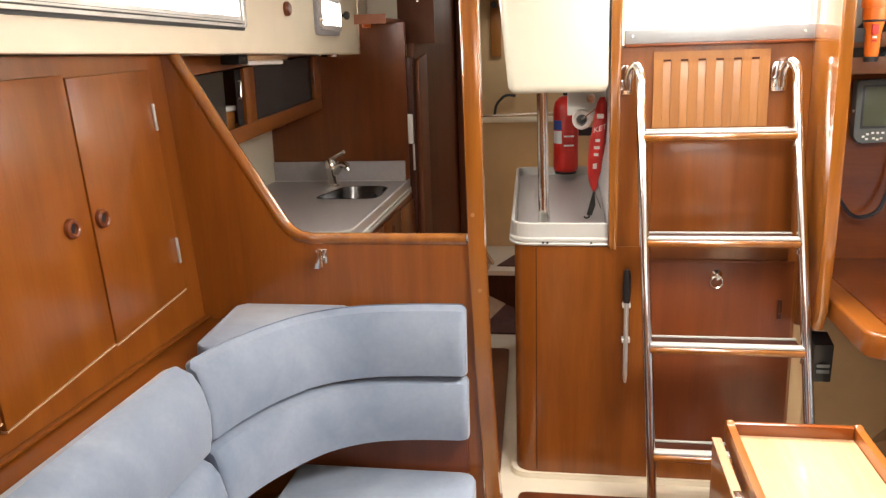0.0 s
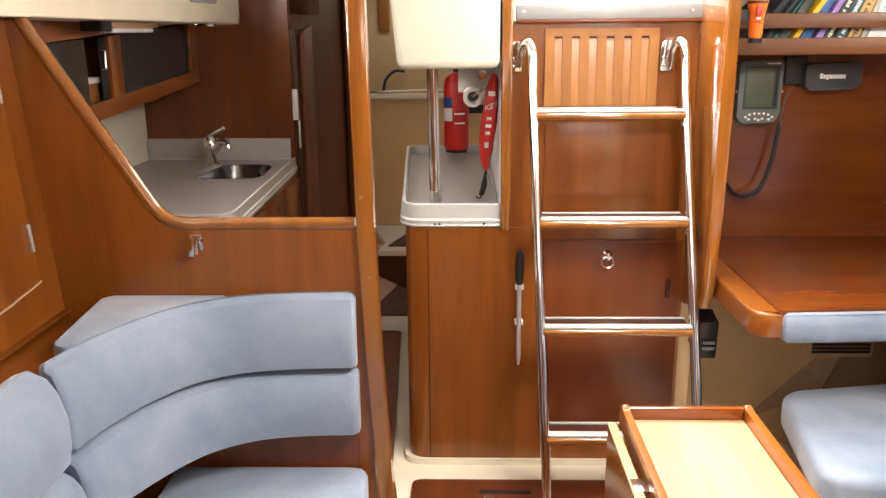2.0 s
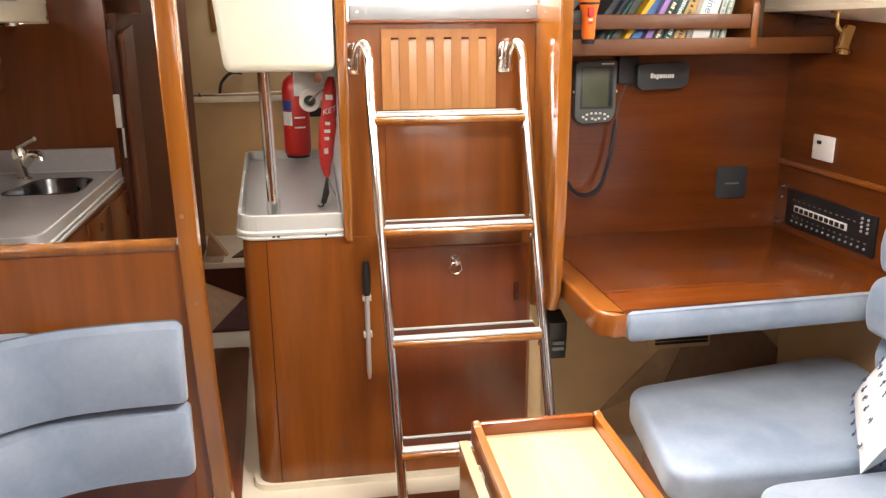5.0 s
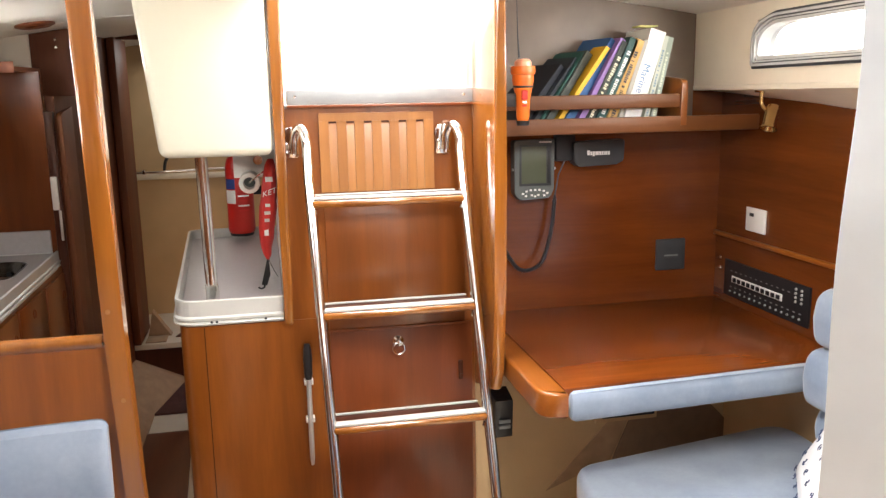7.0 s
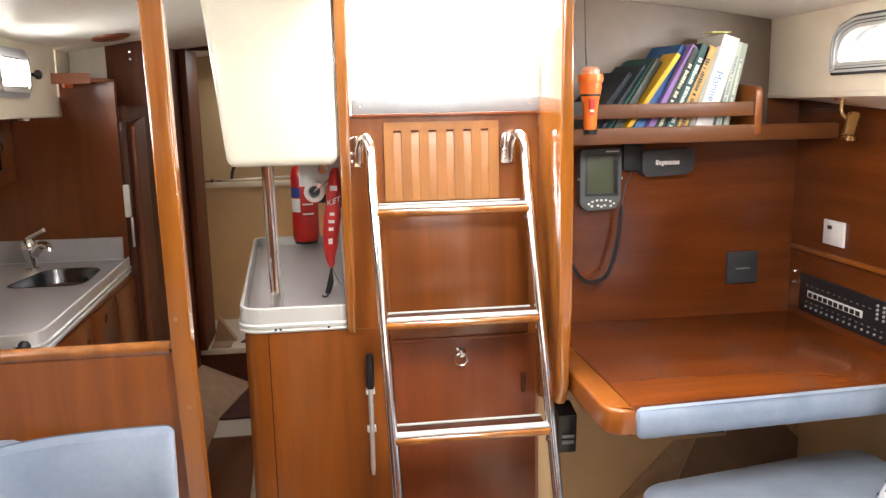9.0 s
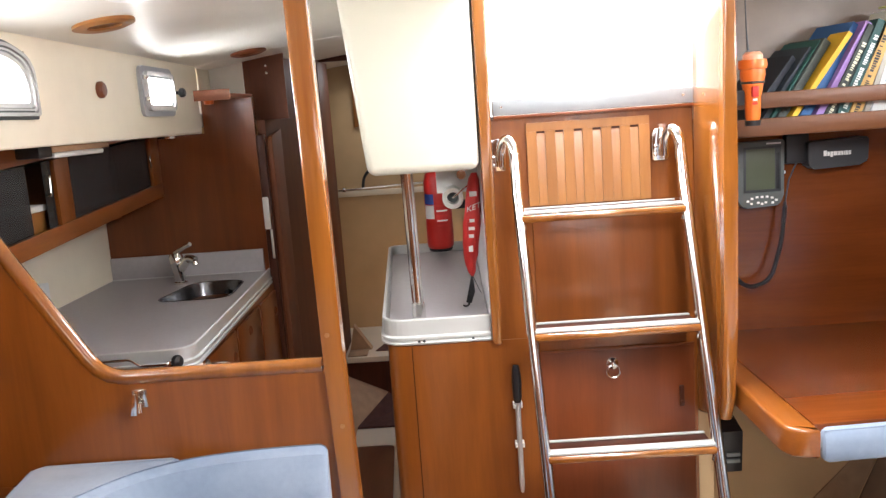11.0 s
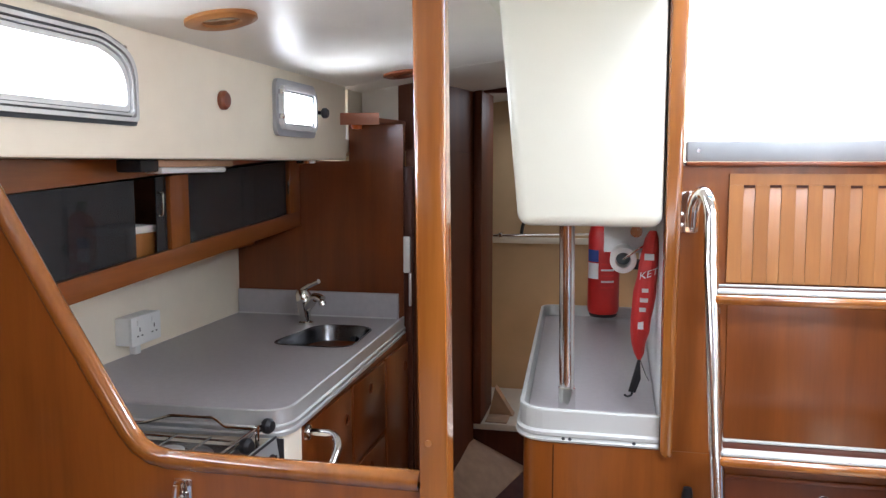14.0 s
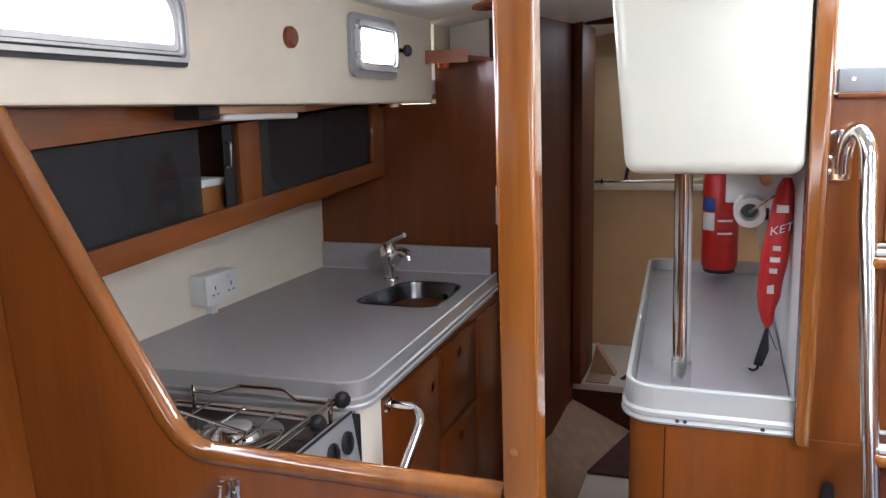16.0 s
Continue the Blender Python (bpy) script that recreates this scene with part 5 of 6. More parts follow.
part("cloth", bm, plain("white_sheet", (0.80, 0.84, 0.83), 0.9, bumps=0.4, fine=90), cu)
part("rail", tube([(0.66, 0.66, 1.884), (1.0, 0.33, 1.884)], 0.006, 8), white, cu)

# ---- saloon table ----
tab = thing("saloon_table", (0.49, 0.9, 0), "varnished mahogany saloon table with a raised rim and a folded leaf", "table")
part("pedestal", solid(0.385, 0.62, 0.45, 1.46, 0.014, 0.648, 0.004), wood_v, tab)
part("tabletop", solid(0.381, 0.628, 0.25, 1.478, 0.6485, 0.664, 0.002), wood_gold, tab, "pale golden varnished tabletop")
part("rim", prism(rounded([(0.25, 0.640), (1.500, 0.640), (1.500, 0.676), (1.485, 0.700), (1.470, 0.690), (1.30, 0.690), (0.25, 0.690)], [0, 0.004, 0.008, 0.010, 0.01, 0, 0]), "x", 0.364, 0.380, 0.004), wood_y, tab)
part("rim", prism(rounded([(0.25, 0.640), (1.500, 0.640), (1.500, 0.676), (1.485, 0.700), (1.470, 0.690), (1.30, 0.690), (0.25, 0.690)], [0, 0.004, 0.008, 0.010, 0.01, 0, 0]), "x", 0.629, 0.645, 0.004), wood_y, tab)
part("rim", solid(0.3805, 0.6285, 1.479, 1.496, 0.640, 0.690, 0.004), wood_x, tab)
leaf = part("leaf", solid(0.334, 0.352, 0.25, 1.475, 0.16, 0.652, 0.003), wood_v, tab, "folded table leaf")
part("edging", solid(0.333, 0.353, 0.25, 1.474, 0.6522, 0.658, 0.001), wood_gold, leaf, "pale leaf edge")
for y in (0.6, 1.22):
    part("hinge", solid(0.336, 0.3635, y - 0.022, y + 0.022, 0.6582, 0.661, 0.001), steel, tab)

# ---- galley ----
gal = structure("galley_counter_base", solid(-1.4, -0.728, 2.30, AFT_G - 0.001, 0.0, 0.884), wood_deep, "varnished mahogany galley cupboards")
structure("galley_end_post", solid(-0.7278, -0.7150, 2.301, 2.414, 0.0, 0.8785, 0.003), grp, "cream upright at the end of the worktop")
structure("galley_end_board", solid(-1.4, -0.729, 2.275, 2.2995, 0.0, 0.8785), grp, "cream board behind the stove")
for y0, y1, z0, z1 in ((2.42, 2.795, 0.10, 0.855), (2.815, 3.14, 0.62, 0.855), (2.815, 3.14, 0.34, 0.60), (2.815, 3.14, 0.10, 0.32), (3.16, 3.44, 0.10, 0.855)):
    d = part("door", solid(-0.7275, -0.716, y0, y1, z0, z1, 0.003), wood_deep, gal, kind="structure")
    ky, kz = ((y0 + y1) / 2, z1 - 0.05) if z1 - z0 < 0.4 else (y1 - 0.045, 0.775)
    part("finger_pull", lathe([(0, 0), (0.012, 0), (0.016, 0.003), (0.018, 0.0015), (0.018, 0.0)], (-0.716, ky, kz), (1, 0, 0), 16), wood_red, d, kind="structure")

# worktop with the sink cut out
outer = rounded([(-1.399, 2.262), (-0.706, 2.288), (-0.742, AFT_G - 0.002), (-1.399, AFT_G - 0.002)], [0.03, 0.07, 0, 0], 8)
hole = rounded([(-1.05, 2.955), (-0.775, 2.955), (-0.795, 3.285), (-1.00, 3.285)], [0.06, 0.07, 0.09, 0.09], 7)
bm = bmesh.new()
loops = []
for pts in (outer, hole):
    vs = [bm.verts.new((x, y, COUNTER)) for x, y in pts]
    es = [bm.edges.new((vs[i], vs[(i + 1) % len(vs)])) for i in range(len(vs))]
    loops.append((vs, es))
bmesh.ops.triangle_fill(bm, edges=loops[0][1] + loops[1][1], use_beauty=True)
for vs, es in loops:
    lo = [bm.verts.new((v.co.x, v.co.y, 0.886)) for v in vs]
    for i in range(len(vs)):
        j = (i + 1) % len(vs)
        bm.faces.new((vs[i], vs[j], lo[j], lo[i]))
top = structure("galley_worktop", bm, laminate, "grey laminate galley worktop")
edge_line = rounded([(-1.398, 2.258), (-0.703, 2.284), (-0.739, AFT_G - 0.003)], [0, 0.072, 0], 8)
edge_line = [edge_line[0]] + edge_line[1:]
part("edge_strip", sweep(edge_line, [(0.0, 0.880), (0.009, 0.880), (0.009, 0.888), (0.005, 0.892), (0.009, 0.898), (0.009, 0.904), (0.004, 0.908), (0.004, 0.942), (0.0, 0.945), (-0.006, 0.942), (-0.008, COUNTER + 0.0005), (0.0, 0.93)]), alu, top, "ridged aluminium edging", kind="structure")
part("splashback", solid(-1.397, -0.755, AFT_G - 0.018, AFT_G - 0.002, COUNTER + 0.0005, 1.030, 0.002), laminate, top, kind="structure")
part("seam_strip", solid(-1.396, -0.760, AFT_G - 0.022, AFT_G - 0.0182, COUNTER + 0.0005, COUNTER + 0.005), alu, top, kind="structure")
snk = thing("sink", (-0.91, 3.12, 0.8), "small stainless inset sink with a rounded rim", "sink")
cxy = Vector((-0.908, 3.12))
bm = bmesh.new()
lv = []
for k, dz in ((1.035, 0.0012), (1.02, 0.003), (0.985, 0.002), (0.96, -0.012), (0.90, -0.09), (0.80, -0.115), (0.45, -0.122), (0.10, -0.125)):
    lv.append([bm.verts.new((*(cxy + (Vector(p) - cxy) * k), COUNTER + dz)) for p in hole])
n_ = len(hole)
for u, v in zip(lv, lv[1:]):
    for k in range(n_):
        bm.faces.new((u[k], u[(k + 1) % n_], v[(k + 1) % n_], v[k]))
bm.faces.new(lv[-1])
bowl = part("bowl", bm, sink_steel, snk)
part("waste", lathe([(0.0, 0.001), (0.022, 0.001), (0.024, 0.004), (0.020, 0.005), (0.0, 0.003)], (-0.908, 3.12, COUNTER - 0.124), (0, 0, 1), 20), steel, snk)
part("overflow", lathe([(0, 0), (0.010, 0), (0.009, 0.003), (0, 0.003)], (-0.87, 3.262, COUNTER - 0.04), (0, -1, 0.1), 14), black, snk)
TX, TY, TZ = -1.055, 3.285, COUNTER + 0.0005
tap = thing("mixer_tap", (TX, TY, TZ), "chrome lever mixer tap behind the sink", "tap")
part("base", lathe([(0.0, 0.0), (0.028, 0.0), (0.028, 0.008), (0.020, 0.012), (0.0, 0.014)], (TX, TY, TZ), (0, 0, 1), 20), steel, tap)
part("body", lathe([(0.0, 0.0), (0.019, 0.0), (0.022, 0.03), (0.027, 0.07), (0.028, 0.098), (0.020, 0.112), (0.0, 0.115)], (TX, TY, TZ + 0.012), (-0.10, 0.0, 1), 20), steel, tap)
part("spout", tube(arc([(TX, TY, TZ + 0.055), (TX + 0.052, TY - 0.030, TZ + 0.108), (TX + 0.080, TY - 0.042, TZ + 0.098)], 0.02), [0.018] * 4 + [0.015] * 5, 14), steel, tap)
part("lever", tube(arc([(TX - 0.012, TY, TZ + 0.122), (TX + 0.035, TY - 0.02, TZ + 0.150), (TX + 0.065, TY - 0.035, TZ + 0.162)], 0.02), 0.0085, 10), steel, tap)
part("aerator", lathe([(0, 0), (0.012, 0), (0.012, 0.014), (0, 0.015)], (TX + 0.078, TY - 0.041, TZ + 0.092), (0.3, -0.1, -1), 12), steel, tap)

# overhead locker with smoked sliding doors
CX = -1.14


def sheer(y):
    return 0.058 * (y - 2.0)


loc = thing("galley_overhead_locker", (CX, 2.6, 1.25), "varnished mahogany overhead locker with smoked sliding doors", "cabinet")


def locker_strip(y0, y1, za, zb, mat=None, dx=0.0):
    """A piece of the locker's face whose lower and upper edges follow the sheer."""
    return prism([(y0, za + sheer(y0)), (y1, za + sheer(y1)), (y1, min(zb + sheer(y1), 1.5215)), (y0, min(zb + sheer(y0), 1.5215))], "x", CX - 0.016 - dx, CX - dx, 0.0015)


L0, L1 = 1.705, AFT_G - 0.002
part("bottom_rail", locker_strip(L0, L1, 1.192, 1.248), wood_y, loc)
part("top_rail", locker_strip(L0, L1, 1.453, 1.60), wood_y, loc)
part("stile", locker_strip(L0, 1.80, 1.2482, 1.4528), wood_v, loc)
part("stile", locker_strip(2.560, 2.655, 1.2482, 1.4528), wood_v, loc)
part("stile", locker_strip(3.365, L1, 1.2482, 1.4528), wood_v, loc)
part("bottom", prism([(L0, 1.193 + sheer(L0)), (L1, 1.193 + sheer(L1)), (L1, 1.207 + sheer(L1)), (L0, 1.207 + sheer(L0))], "x", -1.399, CX - 0.017), wood_y, loc)
part("back", solid(-1.34, -1.33, L0, L1, 1.20, 1.52), wood_y, loc)
for y0, y1, dx in ((1.80, 2.16, 0.006), (2.15, 2.42, 0.010), (2.655, 3.02, 0.006), (3.01, 3.365, 0.010)):
    part("sliding_door", prism([(y0, 1.240 + sheer(y0)), (y1, 1.240 + sheer(y1)), (y1, min(1.455 + sheer(y1), 1.5205)), (y0, 1.455 + sheer(y0))], "x", CX - dx - 0.010, CX - dx - 0.007), dark_screen, loc, "smoked acrylic sliding door")
part("handle", tube(arc([(CX - 0.012, 2.515, 1.375), (CX + 0.002, 2.515, 1.375), (CX + 0.002, 2.520, 1.435), (CX - 0.012, 2.520, 1.435)], 0.006), 0.0035, 8), steel, loc)
part("handle_plate", solid(CX - 0.014, CX - 0.011, 2.508, 2.556, 1.27, 1.49), dark_screen, loc)
part("handle", solid(CX - 0.004, CX + 0.001, 3.350, 3.356, 1.40, 1.45, 0.001), steel, loc)
jar = thing("storage_box", (-1.24, 2.48, 1.24), "pale wood-brown box with a white lid inside the locker", "box")
part("body", solid(-1.29, -1.175, 2.40, 2.535, 1.225, 1.330, 0.004), wood_pale, jar)
part("lid", solid(-1.295, -1.170, 2.395, 2.54, 1.3305, 1.350, 0.004), paper, jar)

# lights under the side deck
fl = thing("strip_light", (-1.04, 2.45, 1.50), "white strip light with a black end block under the side deck", "lamp")
part("housing", solid(-1.075, -1.015, 2.31, 2.68, 1.503, 1.5215, 0.004), wood_gold, fl)
part("tube", solid(-1.07, -1.02, 2.33, 2.65, 1.488, 1.5028, 0.006), white, fl)
part("end_block", solid(-1.08, -1.015, 2.235, 2.309, 1.492, 1.5215, 0.005), black, fl)
dl = thing("spot_light", (-1.03, 3.30, 1.52), "small round chrome downlight under the side deck", "lamp")
part("rim", lathe([(0.0, 0.0), (0.038, 0.0), (0.036, 0.010), (0.024, 0.014), (0.0, 0.012)], (-1.03, 3.26, 1.5218), (0, 0, -1), 20), steel, dl)

# wall outlet
so2 = thing("double_socket", (-1.4, 2.77, 1.0), "white surface-mounted double power outlet with switches", "socket")
part("box", solid(-1.3995, -1.350, 2.663, 2.813, 0.977, 1.060, 0.004), white, so2)
part("front_plate", solid(-1.3495, -1.342, 2.661, 2.815, 0.975, 1.062, 0.004), white, so2)
for cy in (2.702, 2.777):
    part("switch", solid(-1.3415, -1.337, cy - 0.016, cy - 0.008, 1.035, 1.051, 0.001), white, so2)
    for py, pz, w, h in ((cy, 1.022, 0.0022, 0.006), (cy - 0.011, 1.003, 0.004, 0.002), (cy + 0.011, 1.003, 0.004, 0.002)):
        part("pin_hole", solid(-1.3418, -1.3412, py - w, py + w, pz - h, pz + h), black, so2)
part("conduit", solid(-1.399, -1.375, 2.73, 2.754, COUNTER + 0.001, 0.9745, 0.002), white, so2)

# ---- stove ----
stv = thing("gas_stove", (-0.95, 1.98, 0.5), "stainless marine gas stove with two burners and pan rails", "stove")
SX0, SX1, SY0, SY1, SZ = -1.22, -0.735, 1.76, 2.232, 0.872
part("body", merge(solid(SX0, SX1 - 0.002, SY0, SY1, 0.0, 0.30, 0.004), solid(SX0, SX1 - 0.002, SY0, SY1, 0.301, SZ - 0.02, 0.004)), darkgrey, stv)
part("hob", solid(SX0 - 0.005, SX1, SY0 - 0.005, SY1 + 0.005, SZ - 0.019, SZ, 0.006), hob_steel, stv)
cp = part("control_panel", prism([(SX1 + 0.001, 0.775), (SX1 + 0.030, 0.775), (SX1 + 0.014, 0.880), (SX1 + 0.001, 0.882)], "y", SY0, SY1 + 0.045, 0.001), alu, stv, "brushed front panel with knobs")
for ky in (2.044, 2.107, 2.170, 2.233):
    k_ = part("knob", lathe([(0.0, 0.0), (0.024, 0.0), (0.024, 0.003), (0.020, 0.006), (0.0, 0.007)], (SX1 + 0.0225, ky, 0.834), (1, 0, 0.15), 18), black, cp)
    part("grip", solid(SX1 + 0.030, SX1 + 0.034, ky - 0.004, ky + 0.004, 0.818, 0.858, 0.002), black, k_)
part("panel_edge", tube([(SX1 + 0.013, SY0, 0.884), (SX1 + 0.013, SY1 + 0.044, 0.884)], 0.003, 8), black, stv, "black top edge")
part("panel_edge", solid(SX1 + 0.002, SX1 + 0.031, SY1 + 0.0455, SY1 + 0.050, 0.775, 0.880, 0.001), black, stv, "black side edge")
part("oven_door", solid(SX1 + 0.001, SX1 + 0.012, SY0, SY1 + 0.005, 0.35, 0.765, 0.004), black, stv)
for bx, by in ((-0.90, 2.125), (-1.08, 1.95)):
    b_ = part("burner", lathe([(0.086, 0.001), (0.092, 0.004), (0.088, 0.006), (0.050, 0.002), (0.042, 0.014), (0.036, 0.018), (0.0, 0.018)], (bx, by, SZ), (0, 0, 1), 24), steel, stv)
    part("cap", lathe([(0.0, 0.0165), (0.030, 0.0165), (0.030, 0.022), (0.024, 0.025), (0.0, 0.025)], (bx, by, SZ), (0, 0, 1), 20), alu, b_)
GZ = SZ + 0.028
part("pan_grid", merge(*[tube([(-1.185 + k * 0.085, SY0 + 0.03, GZ), (-1.185 + k * 0.085, SY1 - 0.03, GZ)], 0.0028, 6) for k in range(6)],
     *[tube([(-1.19, y, GZ - 0.004), (-0.755, y, GZ - 0.004)], 0.0028, 6) for y in (SY0 + 0.035, 1.98, SY1 - 0.035)]), steel, stv, "steel pan support grid")
for gx in (-1.185, -0.76):
    for gy in (SY0 + 0.035, SY1 - 0.035):
        part("grid_foot", tube([(gx, gy, SZ - 0.001), (gx, gy, GZ)], 0.004, 8), steel, stv)
RZ = SZ + 0.047
part("fiddle_rail", tube([(SX1 - 0.012, SY0 + 0.01, RZ - 0.012), (SX1 - 0.012, SY1 + 0.035, RZ - 0.012)], 0.003, 8), steel, stv)
part("fiddle_rail", tube([(SX1 - 0.012, SY0 + 0.01, RZ), (SX1 - 0.012, SY1 + 0.035, RZ)], 0.003, 8), steel, stv)
part("fiddle_rail", tube([(SX0 + 0.01, SY0 + 0.01, RZ), (SX0 + 0.01, SY1 + 0.01, RZ)], 0.004, 8), steel, stv)
part("fiddle_rail", tube(arc([(-1.08, SY1, RZ - 0.010), (-1.032, SY1, RZ - 0.008), (-0.962, SY1, RZ + 0.014), (-0.852, SY1, RZ + 0.016), (-0.826, SY1, RZ - 0.004), (SX1 - 0.012, SY1, RZ - 0.004)], 0.01), 0.0035, 8), steel, stv)
part("fiddle_rail", tube([(-1.17, 2.17, GZ + 0.004), (-0.83, 2.05, GZ + 0.016), (-0.82, 2.03, GZ + 0.01)], 0.0035, 8), steel, stv)
for gx, gy in ((SX0 + 0.01, SY0 + 0.015), (SX0 + 0.01, SY1), (-1.08, SY1), (SX1 - 0.012, SY0 + 0.015), (SX1 - 0.012, SY1)):
    part("rail_post", tube([(gx, gy, SZ - 0.001), (gx, gy, RZ + 0.006)], 0.005, 8), steel, stv)
for gy, gz in ((SY1 + 0.034, RZ - 0.006), (2.158, RZ - 0.016)):
    part("clamp_knob", lathe([(0.0, -0.006), (0.014, -0.006), (0.018, 0.0), (0.018, 0.010), (0.012, 0.018), (0.0, 0.020)], (SX1 - 0.006, gy, gz), (1, -0.2, 0), 16), black, stv)
cr = thing("stove_grab_rail", (-0.62, 2.1, 0.85), "polished stainless grab rail in front of the stove", "rail")
part("bar", tube(arc([(-0.716, 2.45, 0.838), (-0.640, 2.440, 0.843), (-0.615, 2.405, 0.828), (-0.622, 2.30, 0.745), (-0.630, 1.76, 0.60), (-0.72, 1.75, 0.60)], 0.03), 0.0105, 12), steel, cr)
part("flange", lathe([(0, 0), (0.022, 0), (0.020, 0.006), (0.012, 0.010), (0, 0.010)], (-0.7155, 2.45, 0.838), (1, 0, 0), 16), steel, cr)

# ---- aft galley bulkhead ----
gw = structure("wall_galley_aft", merge(solid(-1.4, -0.737, AFT_G, AFT_G + 0.03, 0.0, 1.521), solid(-0.945, -0.737, AFT_G, AFT_G + 0.03, 1.521, 1.655)), wood_deep, "varnished mahogany aft galley bulkhead")
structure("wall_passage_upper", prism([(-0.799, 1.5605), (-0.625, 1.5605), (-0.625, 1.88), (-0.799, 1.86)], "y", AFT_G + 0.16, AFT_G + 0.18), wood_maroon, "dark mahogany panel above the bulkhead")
structure("wall_galley_aft_upper", prism([(-0.945, 1.6552), (-0.80, 1.6552), (-0.80, 1.86), (-0.945, 1.84)], "y", AFT_G + 0.16, AFT_G + 0.18), vinyl, "white lining above the bulkhead")
tall = thing("passage_door", (-0.72, AFT_G, 0.3), "narrow mahogany door with a white latch handle", "door")
part("leaf", prism(rounded([(AFT_G + 0.034, 0.30), (AFT_G + 0.40, 0.30), (AFT_G + 0.40, 1.545), (AFT_G + 0.034, 1.490)], [0, 0, 0.02, 0.03]), "x", -0.6995, -0.678, 0.004), wood_matte, tall)
part("stop", solid(-0.7365, -0.704, AFT_G - 0.001, AFT_G + 0.0305, 0.02, 1.50, 0.003), wood_dark, tall)
part("latch", solid(-0.735, -0.710, AFT_G - 0.016, AFT_G - 0.0015, 1.11, 1.245, 0.005), white, tall, "white latch handle")
part("latch_rod", solid(-0.716, -0.706, AFT_G - 0.010, AFT_G - 0.0015, 0.985, 1.109, 0.003), alu, tall)
ws = thing("small_wood_shelf", (-0.9, 3.42, 1.645), "small reddish wooden corner shelf on the aft galley bulkhead", "shelf")
part("board", prism(rounded([(-0.995, 3.34), (-0.80, 3.36), (-0.765, AFT_G + 0.155), (-0.97, AFT_G + 0.155)], [0.01, 0.02, 0.01, 0.01]), "z", 1.6562, 1.672, 0.003), wood_shelf, ws)
part("lip", prism([(-0.998, 3.335), (-0.795, 3.355), (-0.80, 3.362), (-0.995, 3.342)], "z", 1.648, 1.690, 0.002), wood_shelf, ws)
part("lamp_foot", lathe([(0, 0), (0.022, 0), (0.018, 0.02), (0, 0.022)], (-0.90, 3.42, 1.6558), (0, 0, -1), 14), orange, ws, "orange fitting below the shelf")
ls = thing("light_switch", (-0.7, AFT_G + 0.16, 1.77), "two small steel press studs on the dark panel", "switch")
for z in (1.755, 1.785):
    part("stud", lathe([(0, 0), (0.006, 0), (0.005, 0.004), (0, 0.005)], (-0.70, AFT_G + 0.1595, z), (0, -1, 0), 10), steel, ls)

# ---- opening port in the galley ----
op = thing("opening_port", (PORT_X, 2.92, 1.6), "grey-framed square opening porthole with a black clamp knob", "window")


def port_ring(o, x0, x1, wide, name, mat, parent):
    y0, y1, z0, z1 = 2.800, 3.045, 1.622, 1.726
    a = rounded([(y0 - o, z0 - o), (y1 + o, z0 - o), (y1 + o, z1 + o), (y0 - o, z1 + o)], 0.03, 6)
    o -= wide
    b = rounded([(y0 - o, z0 - o), (y1 + o, z0 - o), (y1 + o, z1 + o), (y0 - o, z1 + o)], 0.022, 6)
    bm, lvl = bmesh.new(), []
    for pts, d in ((a, x0), (a, x1), (b, x1), (b, x0)):
        lvl.append([bm.verts.new((PORT_X + d, p[0], p[1])) for p in pts])
    for q in range(4):
        u, v = lvl[q], lvl[(q + 1) % 4]
        for i in range(len(a)):
            bm.faces.new((u[i], u[(i + 1) % len(a)], v[(i + 1) % len(a)], v[i]))
    return part(name, bm, mat, parent)


port_ring(0.030, 0.0005, 0.012, 0.032, "outer_frame", grey_pale, op)
port_ring(0.012, 0.0122, 0.026, 0.014, "hinged_frame", frame_alu, op)
port_ring(-0.002, 0.0122, 0.020, 0.006, "seal", grey, op)
port_ring(0.002, -0.045, 0.012, 0.008, "liner", alu, op)
p_ = part("pane", solid(PORT_X + 0.014, PORT_X + 0.018, 2.806, 3.039, 1.628, 1.720), frosted, op, "frosted pane", smooth=False)
p_.visible_shadow = False
for y in (2.83, 2.90):
    part("hinge", solid(PORT_X + 0.0125, PORT_X + 0.030, 2.782, 2.796, 1.64 + (y - 2.83), 1.655 + (y - 2.83), 0.003), steel, op)
part("clamp_arm", solid(PORT_X + 0.014, PORT_X + 0.024, 3.0455, 3.105, 1.667, 1.681, 0.003), steel, op)
part("clamp_knob", lathe([(0, 0), (0.010, 0), (0.017, 0.006), (0.017, 0.016), (0.012, 0.022), (0, 0.023)], (PORT_X + 0.024, 3.098, 1.674), (1, 0, 0), 14), black, op)
vp = thing("wooden_plug", (PORT_X, 2.47, 1.67), "small round dark wood cap on the cabin side", "plug")
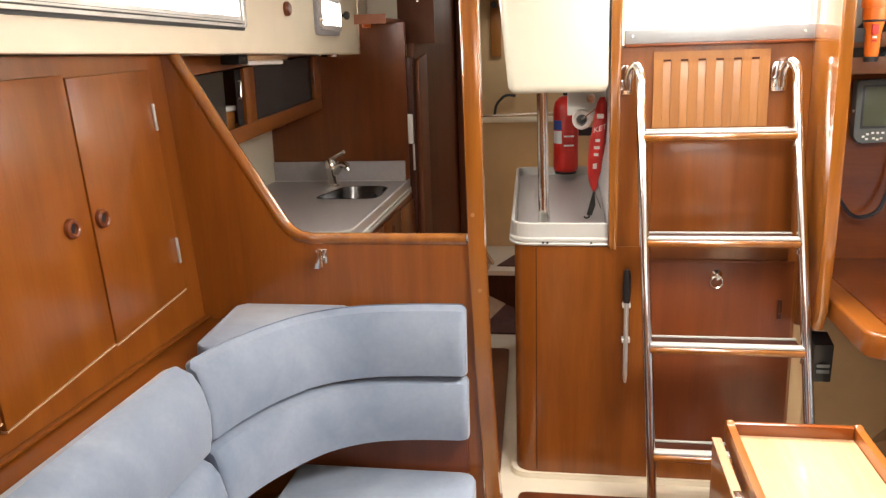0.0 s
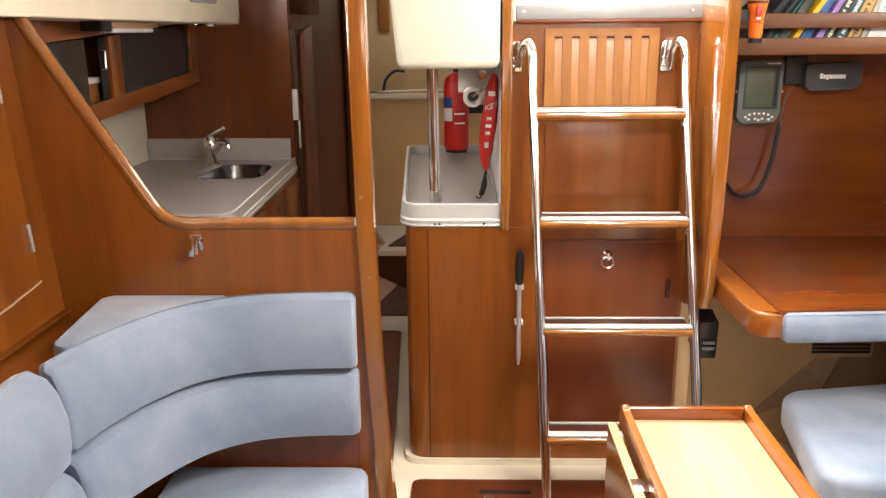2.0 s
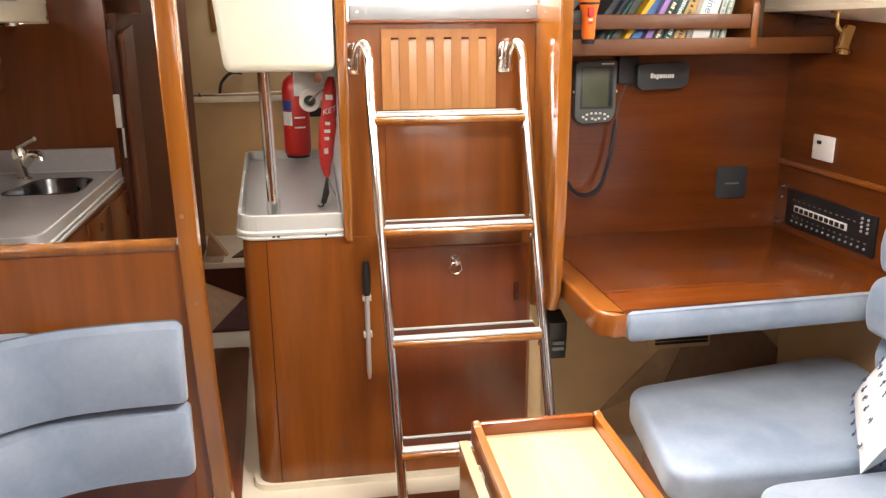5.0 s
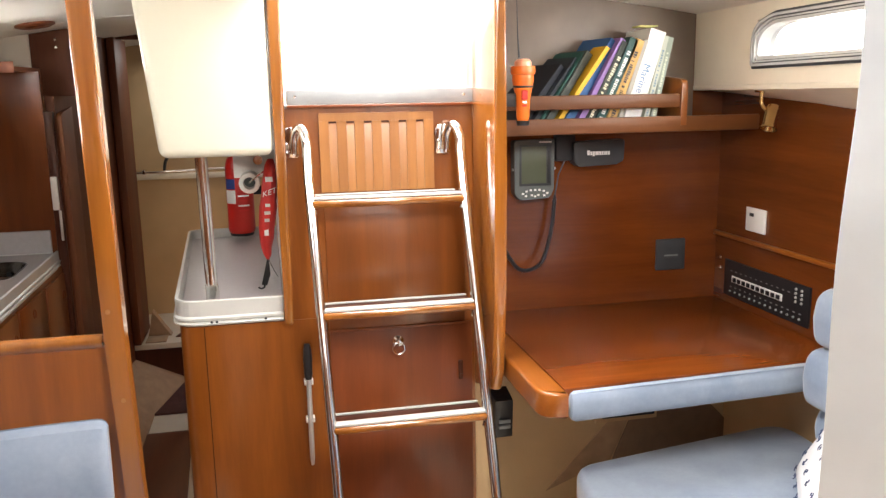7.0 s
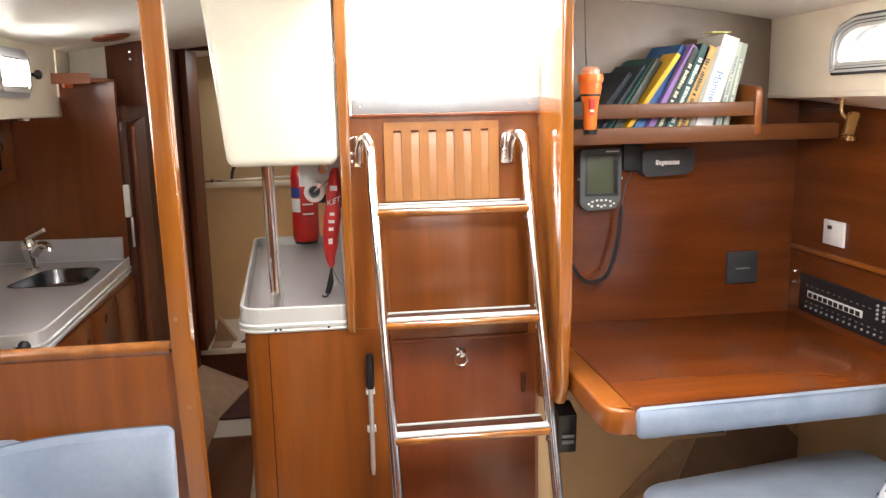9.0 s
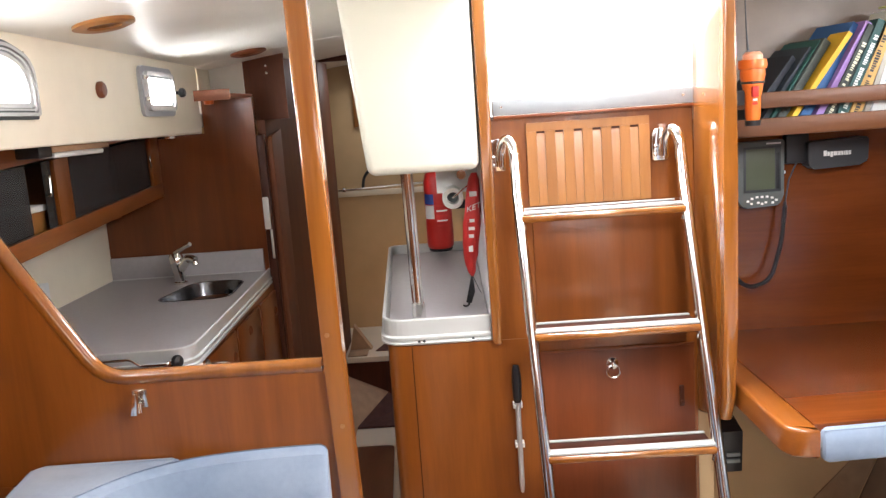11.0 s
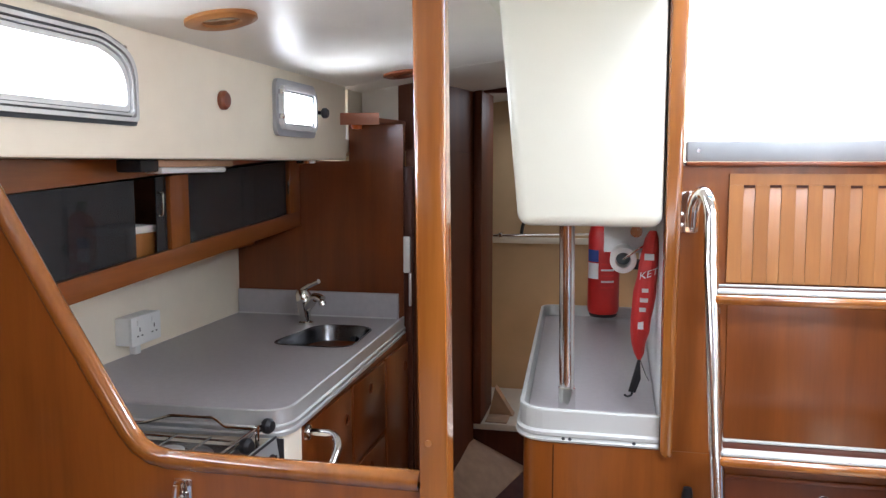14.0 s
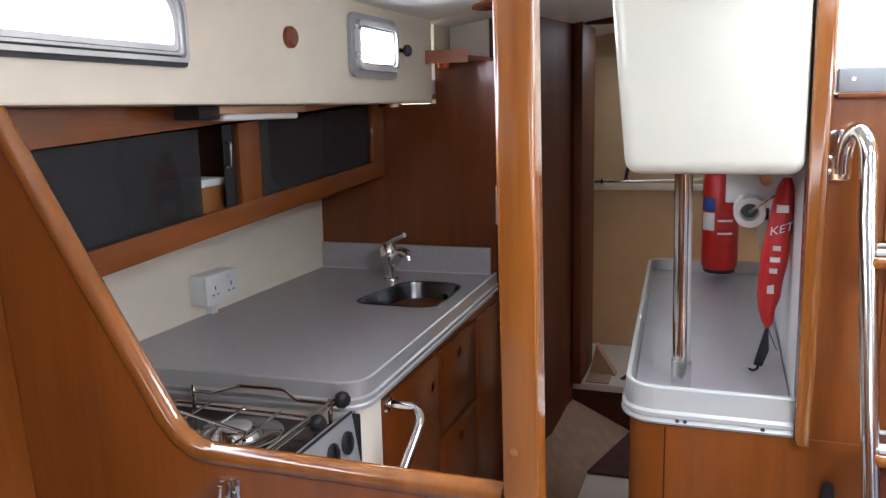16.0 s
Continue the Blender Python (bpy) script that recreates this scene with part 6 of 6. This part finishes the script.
part("cap", lathe([(0, 0), (0.024, 0), (0.024, 0.010), (0.018, 0.016), (0, 0.017)], (PORT_X + 0.0005, 2.47, 1.669), (1, 0, 0), 18), wood_red, vp)

# ---- deckhead fittings ----
for k, (x, y, r) in enumerate(((-0.775, 2.17, 0.075), (-0.70, 3.33, 0.070))):
    z = deck_z(x)
    rg = thing("wooden_light_ring", (x, y, z), "round varnished wooden ring on the white deckhead", "lamp", "ceiling rings")
    nrm_ = Vector((0.125 * 2 * -(x - 0.43) / 1.96, 0, -1)).normalized()
    part("ring", lathe([(r * 0.55, -0.004), (r * 0.55, 0.010), (r * 0.75, 0.014), (r, 0.008), (r, -0.004)], (x, y, z), nrm_, 32), wood_pale if k == 0 else wood_red, rg)
    part("centre", lathe([(0.0, 0.004), (r * 0.5, 0.006), (r * 0.545, 0.004), (r * 0.545, -0.004)], (x, y, z), nrm_, 24), wood_trim, rg)
dm = thing("dome_light", (-0.56, 1.84, deck_z(-0.56)), "round white dome light with a metal rim on the deckhead", "lamp")
part("rim", lathe([(0.085, -0.006), (0.098, 0.0), (0.100, 0.012), (0.092, 0.018), (0.088, 0.010)], (-0.56, 1.83, deck_z(-0.56)), (0.11, 0, -1), 32), alu, dm)
part("dome", lathe([(0.088, 0.008), (0.082, 0.020), (0.060, 0.030), (0.030, 0.035), (0.0, 0.036)], (-0.56, 1.83, deck_z(-0.56)), (0.11, 0, -1), 32), white, dm)
for x0, x1, y in ((-0.93, -0.24, 3.40),):
    bmj = bmesh.new()
    n_ = 8
    prev = None
    for i in range(n_ + 1):
        x = x0 + (x1 - x0) * i / n_
        z = deck_z(x)
        cur = [bmj.verts.new((x, y + dy, z + dz)) for dy, dz in ((-0.004, 0.004), (-0.003, -0.0015), (0.003, -0.0015), (0.004, 0.004))]
        if prev:
            for q in range(4):
                bmj.faces.new((prev[q], prev[(q + 1) % 4], cur[(q + 1) % 4], cur[q]))
        prev = cur
    part("seam", bmj, vinyl, ceiling, "stitched vinyl seam", kind="structure")
